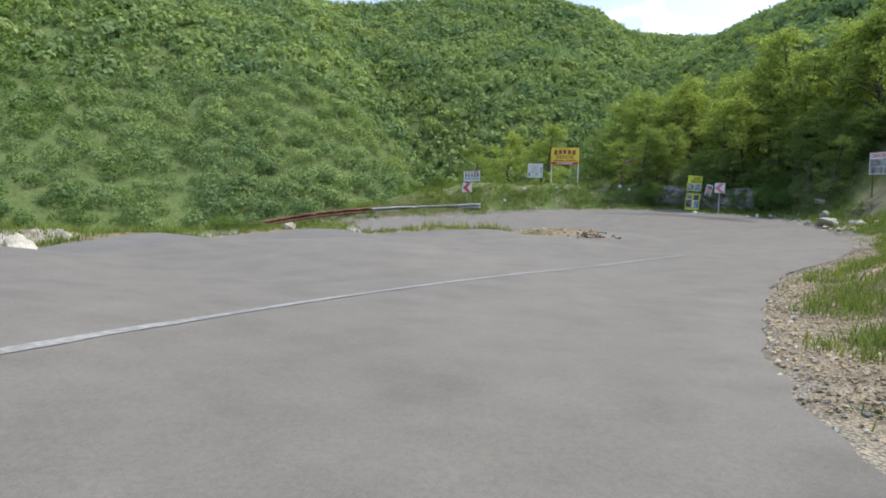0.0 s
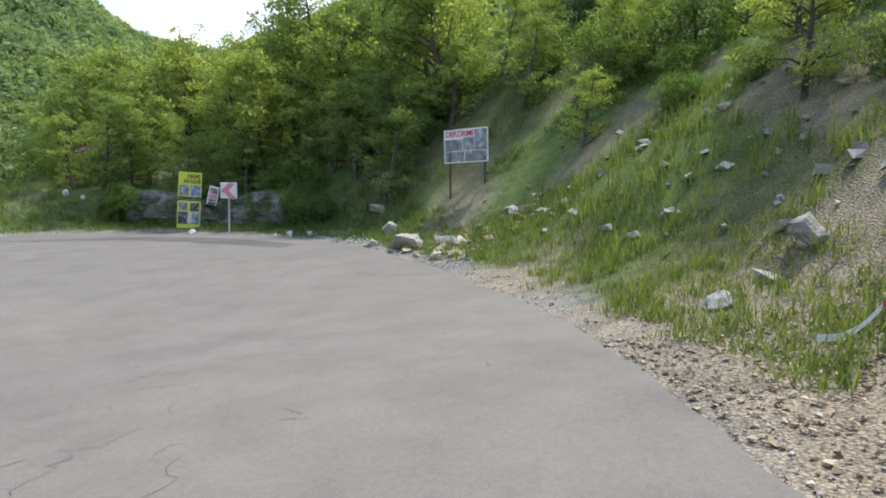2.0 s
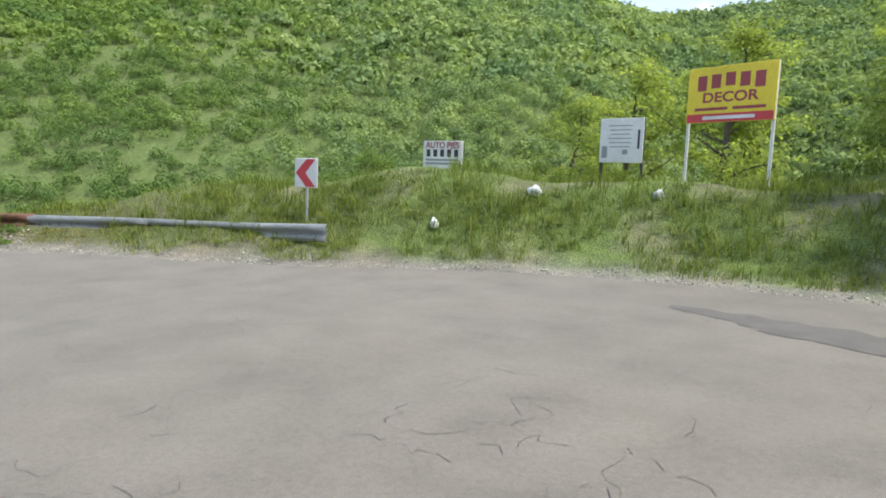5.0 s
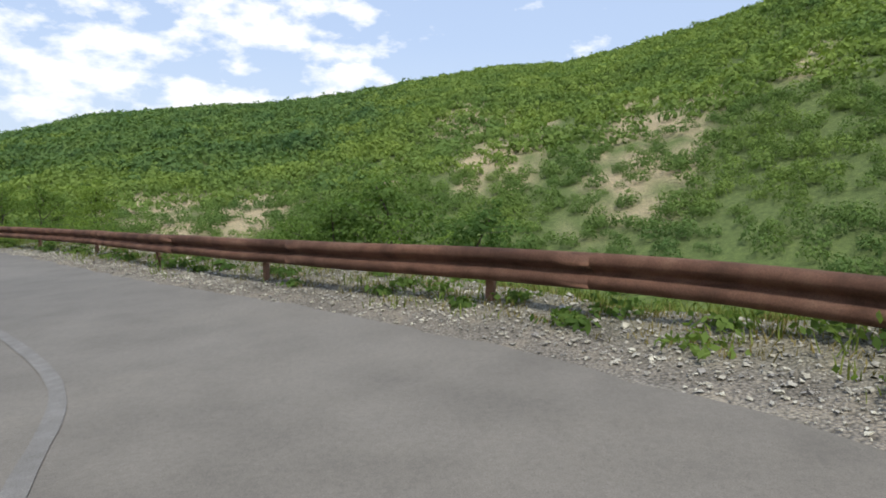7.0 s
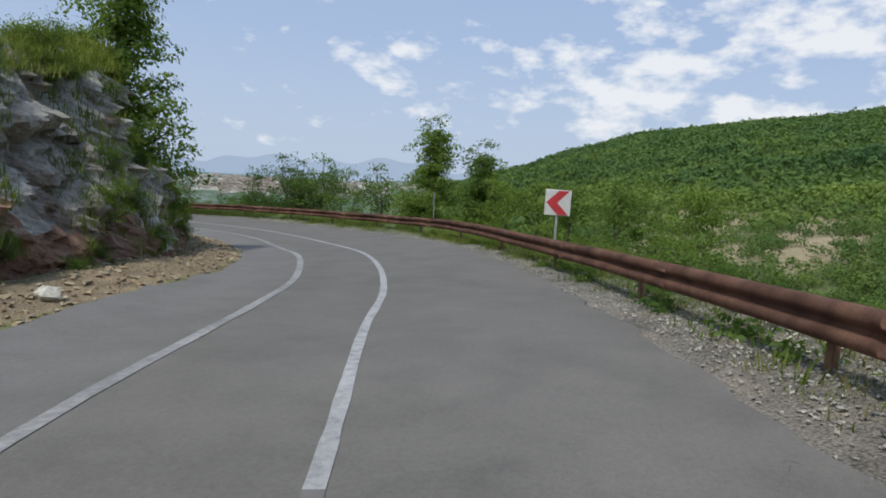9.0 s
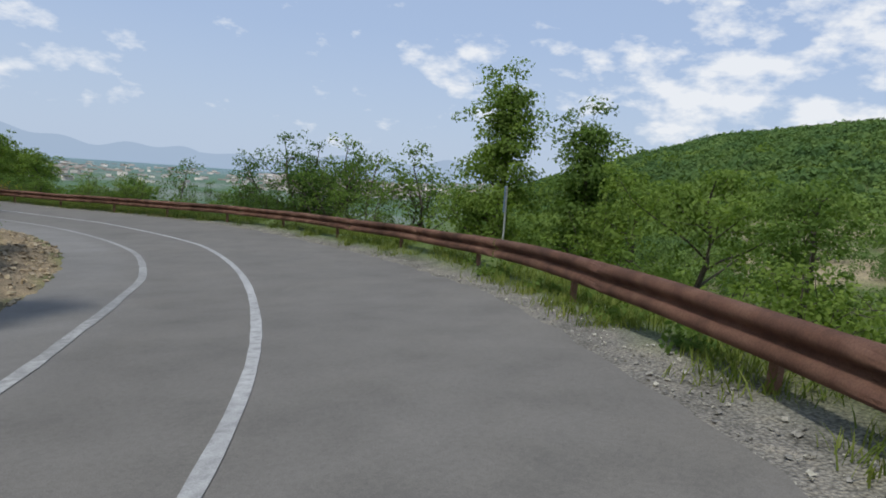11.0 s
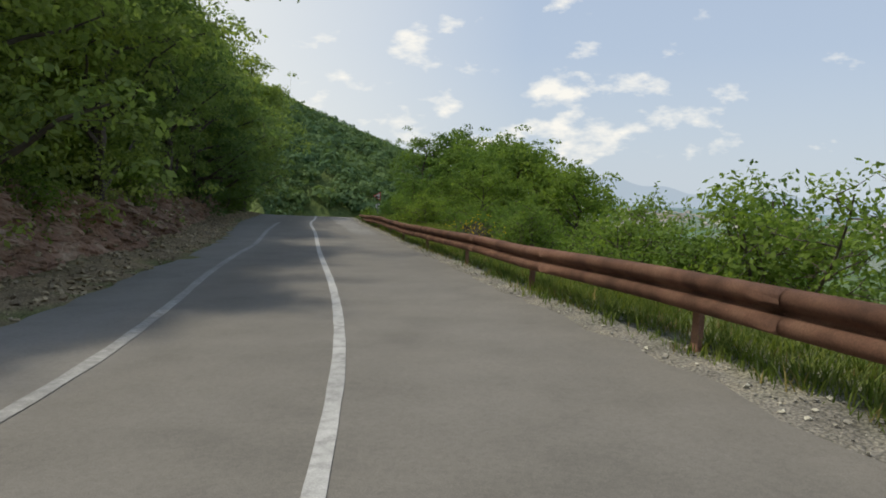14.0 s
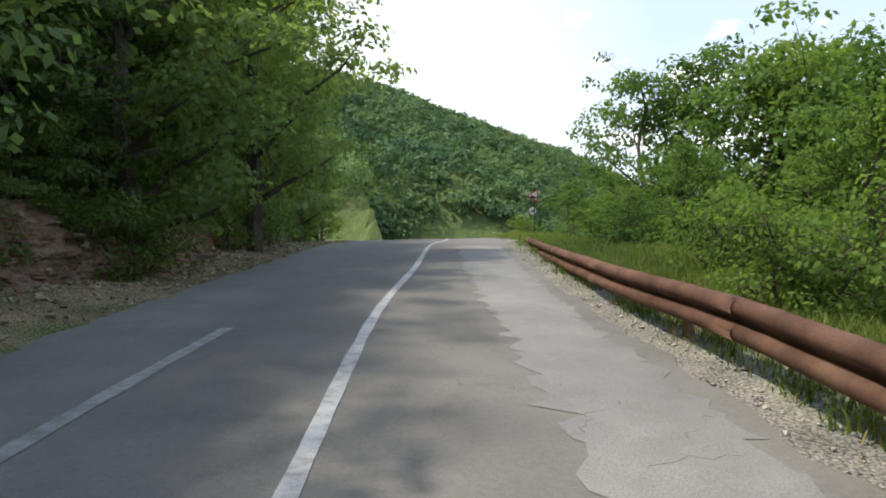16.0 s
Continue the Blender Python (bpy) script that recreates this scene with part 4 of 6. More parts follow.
def plant(kind, x, y, scale=1.0, turn=0.0, sink=0.1, label="", group="", z=None):
    """Stands a tree of that kind on the ground: the first is the original, the others copies."""
    z = z_at(x, y) - sink if z is None else z
    m = pose(x, y, z, 0, 0, turn) @ Matrix.Diagonal((scale, scale, scale, 1))
    if kind not in PLACED:
        PLACED[kind] = 1
        kind.matrix_basis = m
        ob = kind
    else:
        ob = copy_thing(kind, pose(x, y, z, 0, 0, turn))
        ob.scale = (scale, scale, scale)
    return tagged(ob, label, group=group)


def tufts(name, spots, heights, rng, material, label, blades=7):
    n = len(spots) * blades
    root = np.repeat(spots, blades, 0) + np.column_stack([rng.normal(0, 0.07, (n, 2)), np.zeros(n)])
    h = np.repeat(heights, blades) * rng.uniform(0.5, 1.3, n)
    a, lean = rng.uniform(0, 6.28, n), rng.uniform(0.15, 1.2, n)
    d = np.stack([np.cos(a) * lean, np.sin(a) * lean, np.ones(n)], 1)
    side = np.stack([-np.sin(a), np.cos(a), np.zeros(n)], 1) * (0.004 + 0.018 * h)[:, None]
    tip = root + d * h[:, None]
    mid = root + d * h[:, None] * 0.55 - np.stack([np.cos(a), np.sin(a), np.zeros(n)], 1) * (h * lean * 0.15)[:, None]
    quads = np.stack([root - side, root + side, mid + side * 0.8, mid - side * 0.8], 1)
    upper = np.stack([mid - side * 0.8, mid + side * 0.8, tip, tip], 1)
    shade = np.repeat(rng.uniform(0, 1, len(spots)), blades)
    me = tri_mesh(name, np.concatenate([quads, upper]), material, np.r_[shade, shade])
    return tagged(new(name, me), label, "grass", kind="stuff")
M_PATCH = mat("damp_asphalt", [(0.08, 0.072, 0.064), (0.118, 0.108, 0.096)], 2.0, 140.0, 0.9, 0.3, 0.4, tone=0.2, dist=0.005)
M_PALEPATCH = mat("pale_asphalt", [(0.165, 0.157, 0.143), (0.212, 0.203, 0.187)], 2.5, 90.0, 0.9, 0.4, 0.4, tone=0.2, dist=0.006)

# ---- where things stand ----
CLINE_LOW = [(-3.5, 32.2), (-5.6, 30.9), (-8.6, 27.7), (-11.4, 24.2), (-13.8, 21.1), (-15.8, 18.7), (-17.8, 15.8), (-19.5, 12.6), (-20.9, 8.7), (-21.9, 4.9), (-22.55, 1), (-22.7, -1.7), (-22.4, -5.6), (-21.7, -9.8), (-20.95, -12.1), (-20.1, -14.4), (-19.12, -16.7),
             (-18.05, -19.0), (-16.92, -21.3), (-15.78, -23.6), (-14.67, -25.9), (-13.58, -28.2), (-12.48, -30.5), (-11.28, -32.9), (-9.17, -37.2), (-7.2, -41.9), (-4.5, -48), (-1.2, -56), (2.8, -65)]
LLINE_LOW = [(-5.2, 29.6), (-7.7, 26.2), (-10.6, 22.3), (-12.4, 20.2), (-13.8, 18.6), (-15.6, 16.3), (-17.7, 12.6), (-18.8, 9.6), (-19.5, 7.5), (-20.2, 5.2), (-20.8, 1.5), (-20.9, -1.7), (-20.6, -5.3), (-19.8, -9.4), (-18.45, -13.3),
             (-17.1, -16.3), (-15.6, -19.4), (-14.25, -22.5), (-13.0, -25.6), (-10.8, -30.2), (-9.4, -33.3), (-8.3, -35.8)]
CLINE_UPP = [(-5.95, -2.85), (-3.95, 1.95), (-2.03, 6.85), (0.9, 11.2), (4.2, 14.6), (6.2, 16.5)]
CRACKS = [(3.0, 15.5, 2.2, 30, 1.0), (7.5, 20.5, 2.4, 150, 1.0), (9.5, 27, 2.6, 420, 0.8), (5.5, 31, 2.6, 160, 0.8), (12.5, 27.5, 1.4, 120, 0.7), (11.5, 33, 2.0, 120, 0.8), (-12, 27, 1.4, 14, 0.6), (-24, 5, 1.0, 8, 0.7), (-11.9, -34.5, 1.3, 10, 1.2)]
PATCHES = [([(14.9, 30.2), (14.3, 33.4), (12.2, 36.4), (8.9, 37.9), (9.6, 37.0), (11.9, 35.3), (13.4, 32.6), (14.3, 30.0)], M_PATCH, "dark damp patch on the asphalt"),
           ([(-14.7, -31.5), (-13.6, -31.3), (-13.2, -32.0), (-11.9, -34.7), (-10.2, -38.0), (-8.5, -41.3), (-7.0, -44.5), (-5.6, -47.6), (-7.2, -47.0), (-9.0, -42.9), (-10.9, -38.8), (-12.7, -35.2)], M_PALEPATCH, "pale rough repair along the asphalt edge")]
RAIL_STEEL = [(2.4, 39.5, -1.62), (0.6, 39.2, -1.7), (-1.6, 38.7, -1.74), (-4.0, 37.75, -1.78)]
RAIL_RUST = [(-3.9, 37.8, -1.76), (-5.0, 37.0, -1.78), (-6.9, 35.0, -1.84), (-9.0, 32.1, -2.02), (-11.9, 28.7, -2.26), (-15.5, 24.8, -2.54), (-18.8, 20.4, -2.8), (-21.4, 16.3, -3.0), (-23.2, 13.0, -3.12), (-24.6, 10.1, -3.27),
             (-25.85, 6.2, -3.5), (-26.4, 1.6, -3.73), (-26.5, -2.6, -3.92), (-26.2, -6.2, -4.08), (-25.15, -10.2, -4.26), (-23.15, -14.75, -4.46), (-21.4, -18.3, -4.62), (-20.05, -21.2, -4.75), (-18.6, -24.2, -4.87), (-16.65, -28.0, -5.02),
             (-14.7, -32.2, -5.17), (-12.9, -36.1, -5.27), (-11.6, -38.6, -5.38), (-10.0, -42.2, -5.57), (-7.4, -48.2, -5.85)]
ROCK_SPAN = ((-19.5, -0.4), (-4.5, 26.4))
EARTH_SPAN = ((-18.4, -9.0), (-0.4, -47.2))
WALL_SPAN = ((15.2, 34.2), (11.9, 38.8))


def ROCK_HEIGHT(u):
    return 4.7 + 0.3 * math.sin(u * 23)


SIGN_HAIRPIN = (1.6, 39.8, -0.42, 0)
SIGN_FADED = (15.1, 35.25, -0.16, -22)
SIGN_BEND = (-21.2, 17.6, -1.93, 129)
BOARD_YELLOW = (8.45, 44.75, 1.8, -24, 1.9)
BOARD_WHITE = (6.4, 44.4, 0.72, -12, 1.0)
BOARD_CAR = (2.1, 44.2, 0.2, -2, 1.1)
BOARD_DECO = (18.9, 27.8, 1.5, -78, 1.5, -3)
BOARD_ACID = (14.6, 37.75, -1.85, -14, 4)
BOARD_SMALL = (15.2, 37.1, -0.98, -18, 12)
SIGN_STEEP = (-0.4, -71.3, -7.85, 186)
SIGN_ROUND = (1.1, -75.7, -8.2, 186)
MARKER = (-26.2, 7.6, -4.15)
PILE = (5.5, 23.6)
BOULDERS = [(16.0, 26.6, 0.95, 'large pale boulder in the grass by the road'), (15.9, 28.0, 0.32, 'pale rock beside the large boulder'), (16.9, 26.3, 0.5, 'pale rock in the grass'),
        (16.4, 25.2, 0.4, 'pale rock in the grass'), (15.2, 24.6, 0.35, 'small pale rock on the verge'), (18.3, 31.2, 0.6, 'flat pale rock on the grassy bank'),
        (17.4, 29.3, 0.55, 'flat pale rock on the grassy bank'), (16.1, 29.4, 0.22, 'small pale rock on the verge'), (14.2, 36.2, 0.3, 'flat white stone on the verge'),
        (-8.6, 13.1, 0.7, 'whitish block at the edge of the drop'), (-8.9, 15.4, 0.65, 'whitish block at the edge of the drop'), (-4.8, 20.6, 0.4, 'pale stone at the edge of the drop'),
        (0.3, -44.3, 0.7, 'brown rock at the foot of the bank'), (-0.7, -42.6, 0.5, 'grey rock at the foot of the bank'), (1.8, -48.0, 0.8, 'brown rock at the foot of the bank'),
        (-7.4, 23.0, 0.3, 'tan rock at the foot of the rock face'), (-11.4, 18.3, 0.3, 'tan rock at the foot of the rock face'), (-6.6, 24.2, 0.4, 'tan rock at the foot of the rock face'),
        (12.6, 17.2, 0.3, 'grey block among the rubble'), (14.0, 17.0, 0.6, 'tan block on the bank')]
BAGS = [(17.9, 25.0, 0.28), (15.9, 32.5, 0.24), (16.3, 32.0, 0.2), (15.6, 32.9, 0.13), (5.4, 42.0, 0.25), (11.6, 42.2, 0.28), (4.0, 40.6, 0.22), (-17.8, -28.0, 0.07),
        (12.1, 41.8, 0.19), (-24.3, -14.9, 0.07), (7.6, 42.6, 0.22)]
TAPE = [(11.55, 15.97, 0.12), (11.90, 15.62, 0.3), (12.35, 15.37, 0.25)]
CLEARING = (27.3, -129.8)
TOWN = [(-1690, -3500, 190, 380, 480), (-2050, -3300, 260, 400, 200), (-230, -3300, 160, 300, 50), (-800, -3600, 300, 350, 60), (200, -3600, 250, 300, 40)]
# kind, x, y, height of the top
TOPS = [('broad', -2.0, -43.3, 3.2), ('broad', -3.6, -38.9, 3.0), ('broad', -6.0, -33.1, 2.6), ('broad', -8.5, -27.9, 2.4), ('broad', 1.0, -47.4, 2.6), ('broad', -11.1, -21.7, 2.4), ('broad', -13.4, -16.3, 2.4), ('broad', 1.7, -44.7, 5.5), ('broad', -0.6, -40.4, 4.5), ('broad', 4.2, -49.2, 6.0), ('broad', 7.0, -54.7, 5.5), ('broad', 5.4, -54.6, -1.6), ('green', 9.8, -62.0, -2.4), ('bush', -2.3, -41.9, -4.2), ('bush', -4.2, -38.0, -4.1), ('bush', -0.2, -45.4, -4.4), ('broad', -3.5, -34.8, 4.1), ('broad', -6.0, -29.5, 4.1), ('tall', -30.2, 2.3, 0.9),
        ('tall', -31.3, 4.3, -0.2), ('slim', -29.1, -9.3, -1.0), ('slim', -29.5, -9.0, -0.8), ('slim', -31.2, -10.6, -0.7), ('slim', -30.7, -2.0, -1.0), ('slim', -30.2, -7.4, -1.4), ('slim', -30.5, -6.3, -1.4),
        ('bush', -26.8, -21.0, -2.3), ('bush', -27.5, -11.9, -3.1), ('bush', -28.0, -10.7, -3.2), ('bush', -25.5, -25.8, -4.3), ('bush', -23.3, -29.0, -3.6), ('green', -21.1, -34.1, -2.6), ('green', -21.2, -39.1, -2.4),
        ('green', -18.6, -38.4, -1.9), ('green', -17.4, -41.2, -1.8), ('green', -15.8, -45.1, -1.2), ('green', -11.0, -56.6, 0.7), ('green', -9.5, -55.3, 0.0), ('green', -13.0, -50.1, -0.4), ('green', -14.6, -53.4, 0.0),
        ('bush', -20.7, 31.6, -2.2), ('bush', -19.2, 33.4, -2.5), ('green', -25.4, 18.6, -1.5), ('green', -27.4, 15.2, -1.6), ('green', -28.6, 12.0, -1.7), ('green', -30.4, 9.2, -1.5), ('green', -31.4, 6.6, -1.6), ('green', -27.0, 30.3, -0.7), ('green', -27.5, 33.3, -1.9), ('green', -26.5, 28.4, -1.7), ('tall', -14.6, 9.0, 2.9), ('light', 22.0, 24.0, 5.0), ('light', 24.0, 27.0, 6.5),
        ('light', 20.6, 32.5, 3.6), ('light', 23.0, 20.0, 6.0), ('bush', 19.6, 22.0, 2.4), ('bush', 18.4, 19.6, 1.6)]
ROWS = [('out', (15.9, 31.0), (10.4, 39.5), 0.5, 2.7, 5.0, ('light', 'bush', 'light'), (0.42, 0.62), 'young trees above the outcrop'),
        ('out', (13.6, 37), (5.5, 39.6), 0.9, 8.5, 13, ('light', 'light', 'light'), (0.75, 1.05), 'trees behind the boards'),
        ('out', (15.6, 32.6), (11.5, 38.9), 0.6, 1.0, 2.2, ('bush',), (0.1, 0.22), 'weeds round the outcrop'),
        ('out', (15.6, 33.0), (11.3, 39.1), 0.4, 2.3, 2.8, ('bush',), (0.5, 0.75), 'bushes over the outcrop'),
        ('out', (12.6, 19.5), (15.7, 32), 0.5, 4.6, 9.5, ('light', 'bush'), (0.3, 0.55), 'shrubs on the grassy bank'),
        ('out', (15.2, 33.5), (9.6, 39.6), 0.6, 3.4, 7.0, ('bush', 'light', 'bush'), (0.5, 0.8), 'bushes above the outcrop'),
        ('out', (14, 37), (10.0, 39.5), 0.7, 13, 24, ('light', 'light'), (1.1, 1.5), 'trees behind the boards'),
        ('out', (-17, 21.5), (-25.2, 1.7), 1.3, 3.0, 6.0, ('bush',), (0.6, 0.95), 'shrubs below the rail'),
        ('out', (-25.2, 1.7), (-21.1, -18.2), 1.3, 2.9, 5.0, ('bush', 'bush', 'slim'), (0.35, 0.6), 'shrubs below the rail'),
        ('out', (-21.6, -16.0), (-7.4, -47.0), 0.95, 1.9, 4.0, ('bush',), (0.5, 0.85), 'shrubs below the rail'),
        ('out', (-17.0, -28.0), (-6.8, -48.4), 0.9, 3.2, 7.5, ('green', 'bush', 'green', 'slim'), (0.45, 0.62), 'trees below the rail'),
        ('out', (-12.9, -35.7), (-2.2, -57.9), 1.2, 6.5, 12, ('green', 'green', 'slim'), (0.95, 1.25), 'trees below the rail'),
        ('out', (-6.6, -48.9), (5.6, -75.1), 1.3, 2.6, 8, ('green', 'bush', 'green'), (0.6, 1.0), 'trees below the rail'),
        ('low', (-16.8, -13.8), (0.1, -48.2), 1.2, 2.9, 4.8, ('broad',), (0.7, 0.95), 'trees on the inner bank'),
        ('low', (-17.9, -11.0), (5.6, -59.2), 0.85, 2.8, 4.2, ('bush', 'bush'), (0.6, 0.95), 'bushes on the inner bank'),
        ('low', (-16.4, -14.5), (0.1, -48.2), 1.1, 2.5, 3.4, ('broad',), (0.3, 0.48), 'young trees on the inner bank'),
        ('low', (-15.9, -15.5), (8.1, -64.2), 1.5, 5.0, 9.5, ('broad',), (0.9, 1.2), 'trees on the inner bank'),
        ('low', (-0.9, -46.2), (11.5, -69.1), 1.4, 1.8, 6.0, ('light', 'light'), (0.7, 1.0), 'trees on the inner bank'),
        ('low', (-20.0, 3.6), (-8, 23), 1.3, 5.0, 7.0, ('bush', 'bush', 'slim'), (0.4, 0.7), 'bushes above the rock face'),
        ('out', (15, 30.6), (10.2, 39.5), 1.0, 5.0, 12, ('light', 'light', 'light'), (0.8, 1.15), 'trees on the hillside'),
        ('out', (13.5, 36), (9.4, 39.7), 0.9, 6.5, 14, ('light', 'light', 'light'), (0.75, 1.05), 'trees behind the boards'),
        ('out', (14, 35.3), (10.0, 39.5), 0.8, 9, 20, ('light', 'light'), (0.9, 1.25), 'trees behind the boards'),
        ('out', (6.8, 12.6), (15, 30.6), 1.5, 11, 24, ('light', 'light', 'bush'), (0.6, 1.1), 'trees on the hillside'),
        ('out', (9.6, 15.5), (15.1, 32), 1.6, 5.5, 12, ('bush',), (0.5, 1.0), 'bushes on the hillside'),
        ('out', (4.5, 39), (-5.6, 34.5), 0.9, 3.0, 8, ('bush',), (0.35, 0.55), 'shrubs below the rail')]
GAPS = [(-7.0, -50.0, 2.4), (-5.6, -54.5, 2.4), (-3.9, -60, 2.6), (-2.0, -66, 2.8), (-0.6, -69.5, 2.6), (-27.8, 5.3, 1.6), (-27.9, 8.1, 1.2), (-3.6, -61.1, 3.4), (-2.8, -64.8, 3.4), (-4.9, -57.0, 3.2), (-6.3, -52.5, 2.6), (8.4, 43.5, 3.0), (6.4, 43.0, 2.4), (2.0, 42.5, 2.6),
        (16.5, 27.5, 3.4), (14.5, 36.5, 1.6), (13.3, 26, 3.5), (17.5, 26.5, 2.5)]


# ---- markings ----
M_FAINT = mat("faded_road_paint", [(0.2, 0.196, 0.186), (0.29, 0.285, 0.27), (0.39, 0.385, 0.365)], 11.0, 120.0, 0.8, 0.2, 0.7, tone=0.25, dist=0.004)
M_WORN = mat("worn_road_paint", [(0.165, 0.157, 0.143), (0.24, 0.232, 0.213), (0.335, 0.325, 0.3)], 11.0, 120.0, 0.8, 0.2, 0.7, tone=0.25, dist=0.004)
M_GHOST = mat("worn_off_paint", [(0.148, 0.138, 0.122), (0.17, 0.16, 0.145), (0.2, 0.192, 0.178)], 8.0, 120.0, 0.85, 0.15, 0.7, tone=0.2, dist=0.004)
full_line = smooth_line(CLINE_LOW, 0.2)
cut = int(near(np.array([-11.55]), np.array([24.24]), full_line)[1][0])
marking(full_line[:cut + 1], 0.11, "nearly worn-off white centre line", material=M_GHOST)
marking(full_line[cut:], 0.11, "worn white centre line")
marking(LLINE_LOW, 0.13, "faded white edge line", material=M_FAINT)
marking(CLINE_UPP, 0.125, "worn white centre line on the upper road", material=M_WORN)
rng = np.random.default_rng(3)
quads = []
for cx, cy, sp, num, ln in CRACKS:
    quads += crack_set(rng, cx, cy, sp, num, ln)
M_CRACK = plain("crack", (0.095, 0.087, 0.077), 0.95)
tagged(new("road_cracks", tri_mesh("road_cracks", np.array(quads), M_CRACK)), "fine dark cracks in the asphalt", "cracks", kind="stuff")
for pts, mt, lab in PATCHES:
    ring = smooth_line(pts + pts[:1], 0.12)[:-1]
    ring = ring + 0.13 * np.stack([wave(ring[:, 0], ring[:, 1], 0.12, 3), wave(ring[:, 0], ring[:, 1], 0.15, 6)], 1)
    for _ in range(8):
        d_edge = np.minimum(near(ring[:, 0], ring[:, 1], fine_out)[0], near(ring[:, 0], ring[:, 1], fine_in)[0])
        bad = ~inside(ring[:, 0], ring[:, 1]) | (d_edge < 0.2)
        to = AX[near(ring[:, 0], ring[:, 1], AX)[1], :2] - ring
        ring[bad] += (0.12 * to / np.linalg.norm(to, axis=1)[:, None])[bad]
    tagged(sheet("road_patch", ring, 0.4, 0.004, mt, on_road), lab, "road patch", kind="structure")

# ---- guard rails ----
guard_rail("guard_rail", RAIL_RUST, 0.0, M_RUST, "rusty brown steel guard rail, dented, beside the drop", 0.022, 2.0)
guard_rail("guard_rail", RAIL_STEEL, 0.0, M_STEEL, "galvanised grey guard rail overgrown with weeds", 0.012, 5.0)

# ---- banks ----
def along(line, a, b):
    i, j = low_index(*a), low_index(*b)
    return min(i, j), max(i, j)


i0, i1 = along(LOW_FINE, *ROCK_SPAN)
ROCKS = bank_face("rock_face", LOW_FINE, i0, i1, ROCK_HEIGHT, 1.45, 0.5, M_ROCK, 1.0, "broken grey limestone face with tufts of grass", 3.0, lambda x, y, u: UPP_Z(x, y) - 0.1 + 1.2 * ease(0.75, 0.35, u), soil=M_EARTH, taper=5.0)
i0, i1 = along(LOW_FINE, *EARTH_SPAN)
EARTHS = bank_face("earth_bank", LOW_FINE, i0, i1, lambda u: 1.75 + 0.3 * math.sin(u * 17), 1.2, 0.75, M_EARTH, 0.6, "raw red-brown earth bank with stones", 8.0)
i0, i1 = out_index(*WALL_SPAN[0]), out_index(*WALL_SPAN[1])
bank_face("rock_wall", OUT_FINE, i0, i1, lambda u: 1.35 + 0.2 * math.sin(u * 9), 2.0, 0.06, M_ROCK_SHADED, 0.55, "low shade-darkened grey rock outcrop behind the signs", 5.0, taper=1.5)

# ---- signs and boards ----
M_PHOTO = mat("grey_photo_print", [(0.05, 0.05, 0.055), (0.22, 0.22, 0.23), (0.34, 0.34, 0.34), (0.62, 0.62, 0.6)], 7.0, 40.0, 0.5, 0.0, 2.0, tone=0.3)
M_PHOTO_B = mat("blue_photo_print", [(0.06, 0.07, 0.1), (0.2, 0.27, 0.4), (0.5, 0.56, 0.6)], 8.0, 40.0, 0.5, 0.0, 2.0, tone=0.3)
M_PHOTO_D = mat("dark_photo_print", [(0.02, 0.02, 0.025), (0.06, 0.06, 0.065), (0.3, 0.3, 0.3)], 9.0, 40.0, 0.5, 0.0, 2.0, tone=0.3)
M_GREYBOARD = plain("weathered_grey_board", (0.3, 0.27, 0.23), 0.8)
chevron_sign(*SIGN_HAIRPIN, 0.56, False, "white and red chevron sign by the end of the rail", 1.5)
chevron_sign(*SIGN_FADED, 0.52, True, "faded pink and white chevron sign by the rock", 1.7)
chevron_sign(*SIGN_BEND, 0.56, False, "clean white and red chevron sign behind the rusty rail", 1.9)

x, y, z, yaw, w = BOARD_YELLOW
b = board("billboard", pose(x, y, z - 2.45, 0, 0, yaw), w, w * 0.6, 2.45 - w * 0.6, M_WHITE, M_YELLOW, "yellow advertising board with red print on white legs", "billboard")
k, top = w / 2.2, 2.45
for i, (dx, hh) in enumerate(((-0.72, 0.36), (-0.36, 0.33), (0.0, 0.31), (0.36, 0.33), (0.72, 0.36))):
    bar(b, dx * k, top - (0.32 + 0.03 * abs(i - 2)) * k, 0.24 * k, hh * k, M_DARKRED)
words("DECOR", 0.33 * k, M_DARKRED, b, (0, -0.02, top - 0.74 * k), 1.25)
bar(b, -0.45 * k, top - 1.0 * k, 0.85 * k, 0.07 * k, M_DARKRED)
bar(b, 0.5 * k, top - 1.0 * k, 0.8 * k, 0.07 * k, M_DARKRED)
bar(b, 0, top - 1.21 * k, 2.16 * k, 0.2 * k, M_RED)
bar(b, 0, top - 1.21 * k, 1.3 * k, 0.08 * k, M_WHITE, -0.02)

x, y, z, yaw, w = BOARD_WHITE
b = board("notice_board", pose(x, y, z - 1.55, 0, 0, yaw), w, w * 0.95, 1.55 - w * 0.95, M_BLACK, M_WHITE, "white notice board with small grey print on dark legs", "notice board")
for i in range(6):
    bar(b, -0.03 * w, 1.55 - (0.16 + 0.09 * i) * w, (0.55 - 0.05 * (i % 3)) * w, 0.02 * w, M_GREY)
bar(b, -0.38 * w, 1.55 - 0.72 * w, 0.13 * w, 0.25 * w, M_GREY)
bar(b, 0.4 * w, 1.55 - 0.45 * w, 0.05 * w, 0.4 * w, M_BLACK)
bar(b, 0.1 * w, 1.55 - 0.72 * w, 0.12 * w, 0.1 * w, M_GREY)

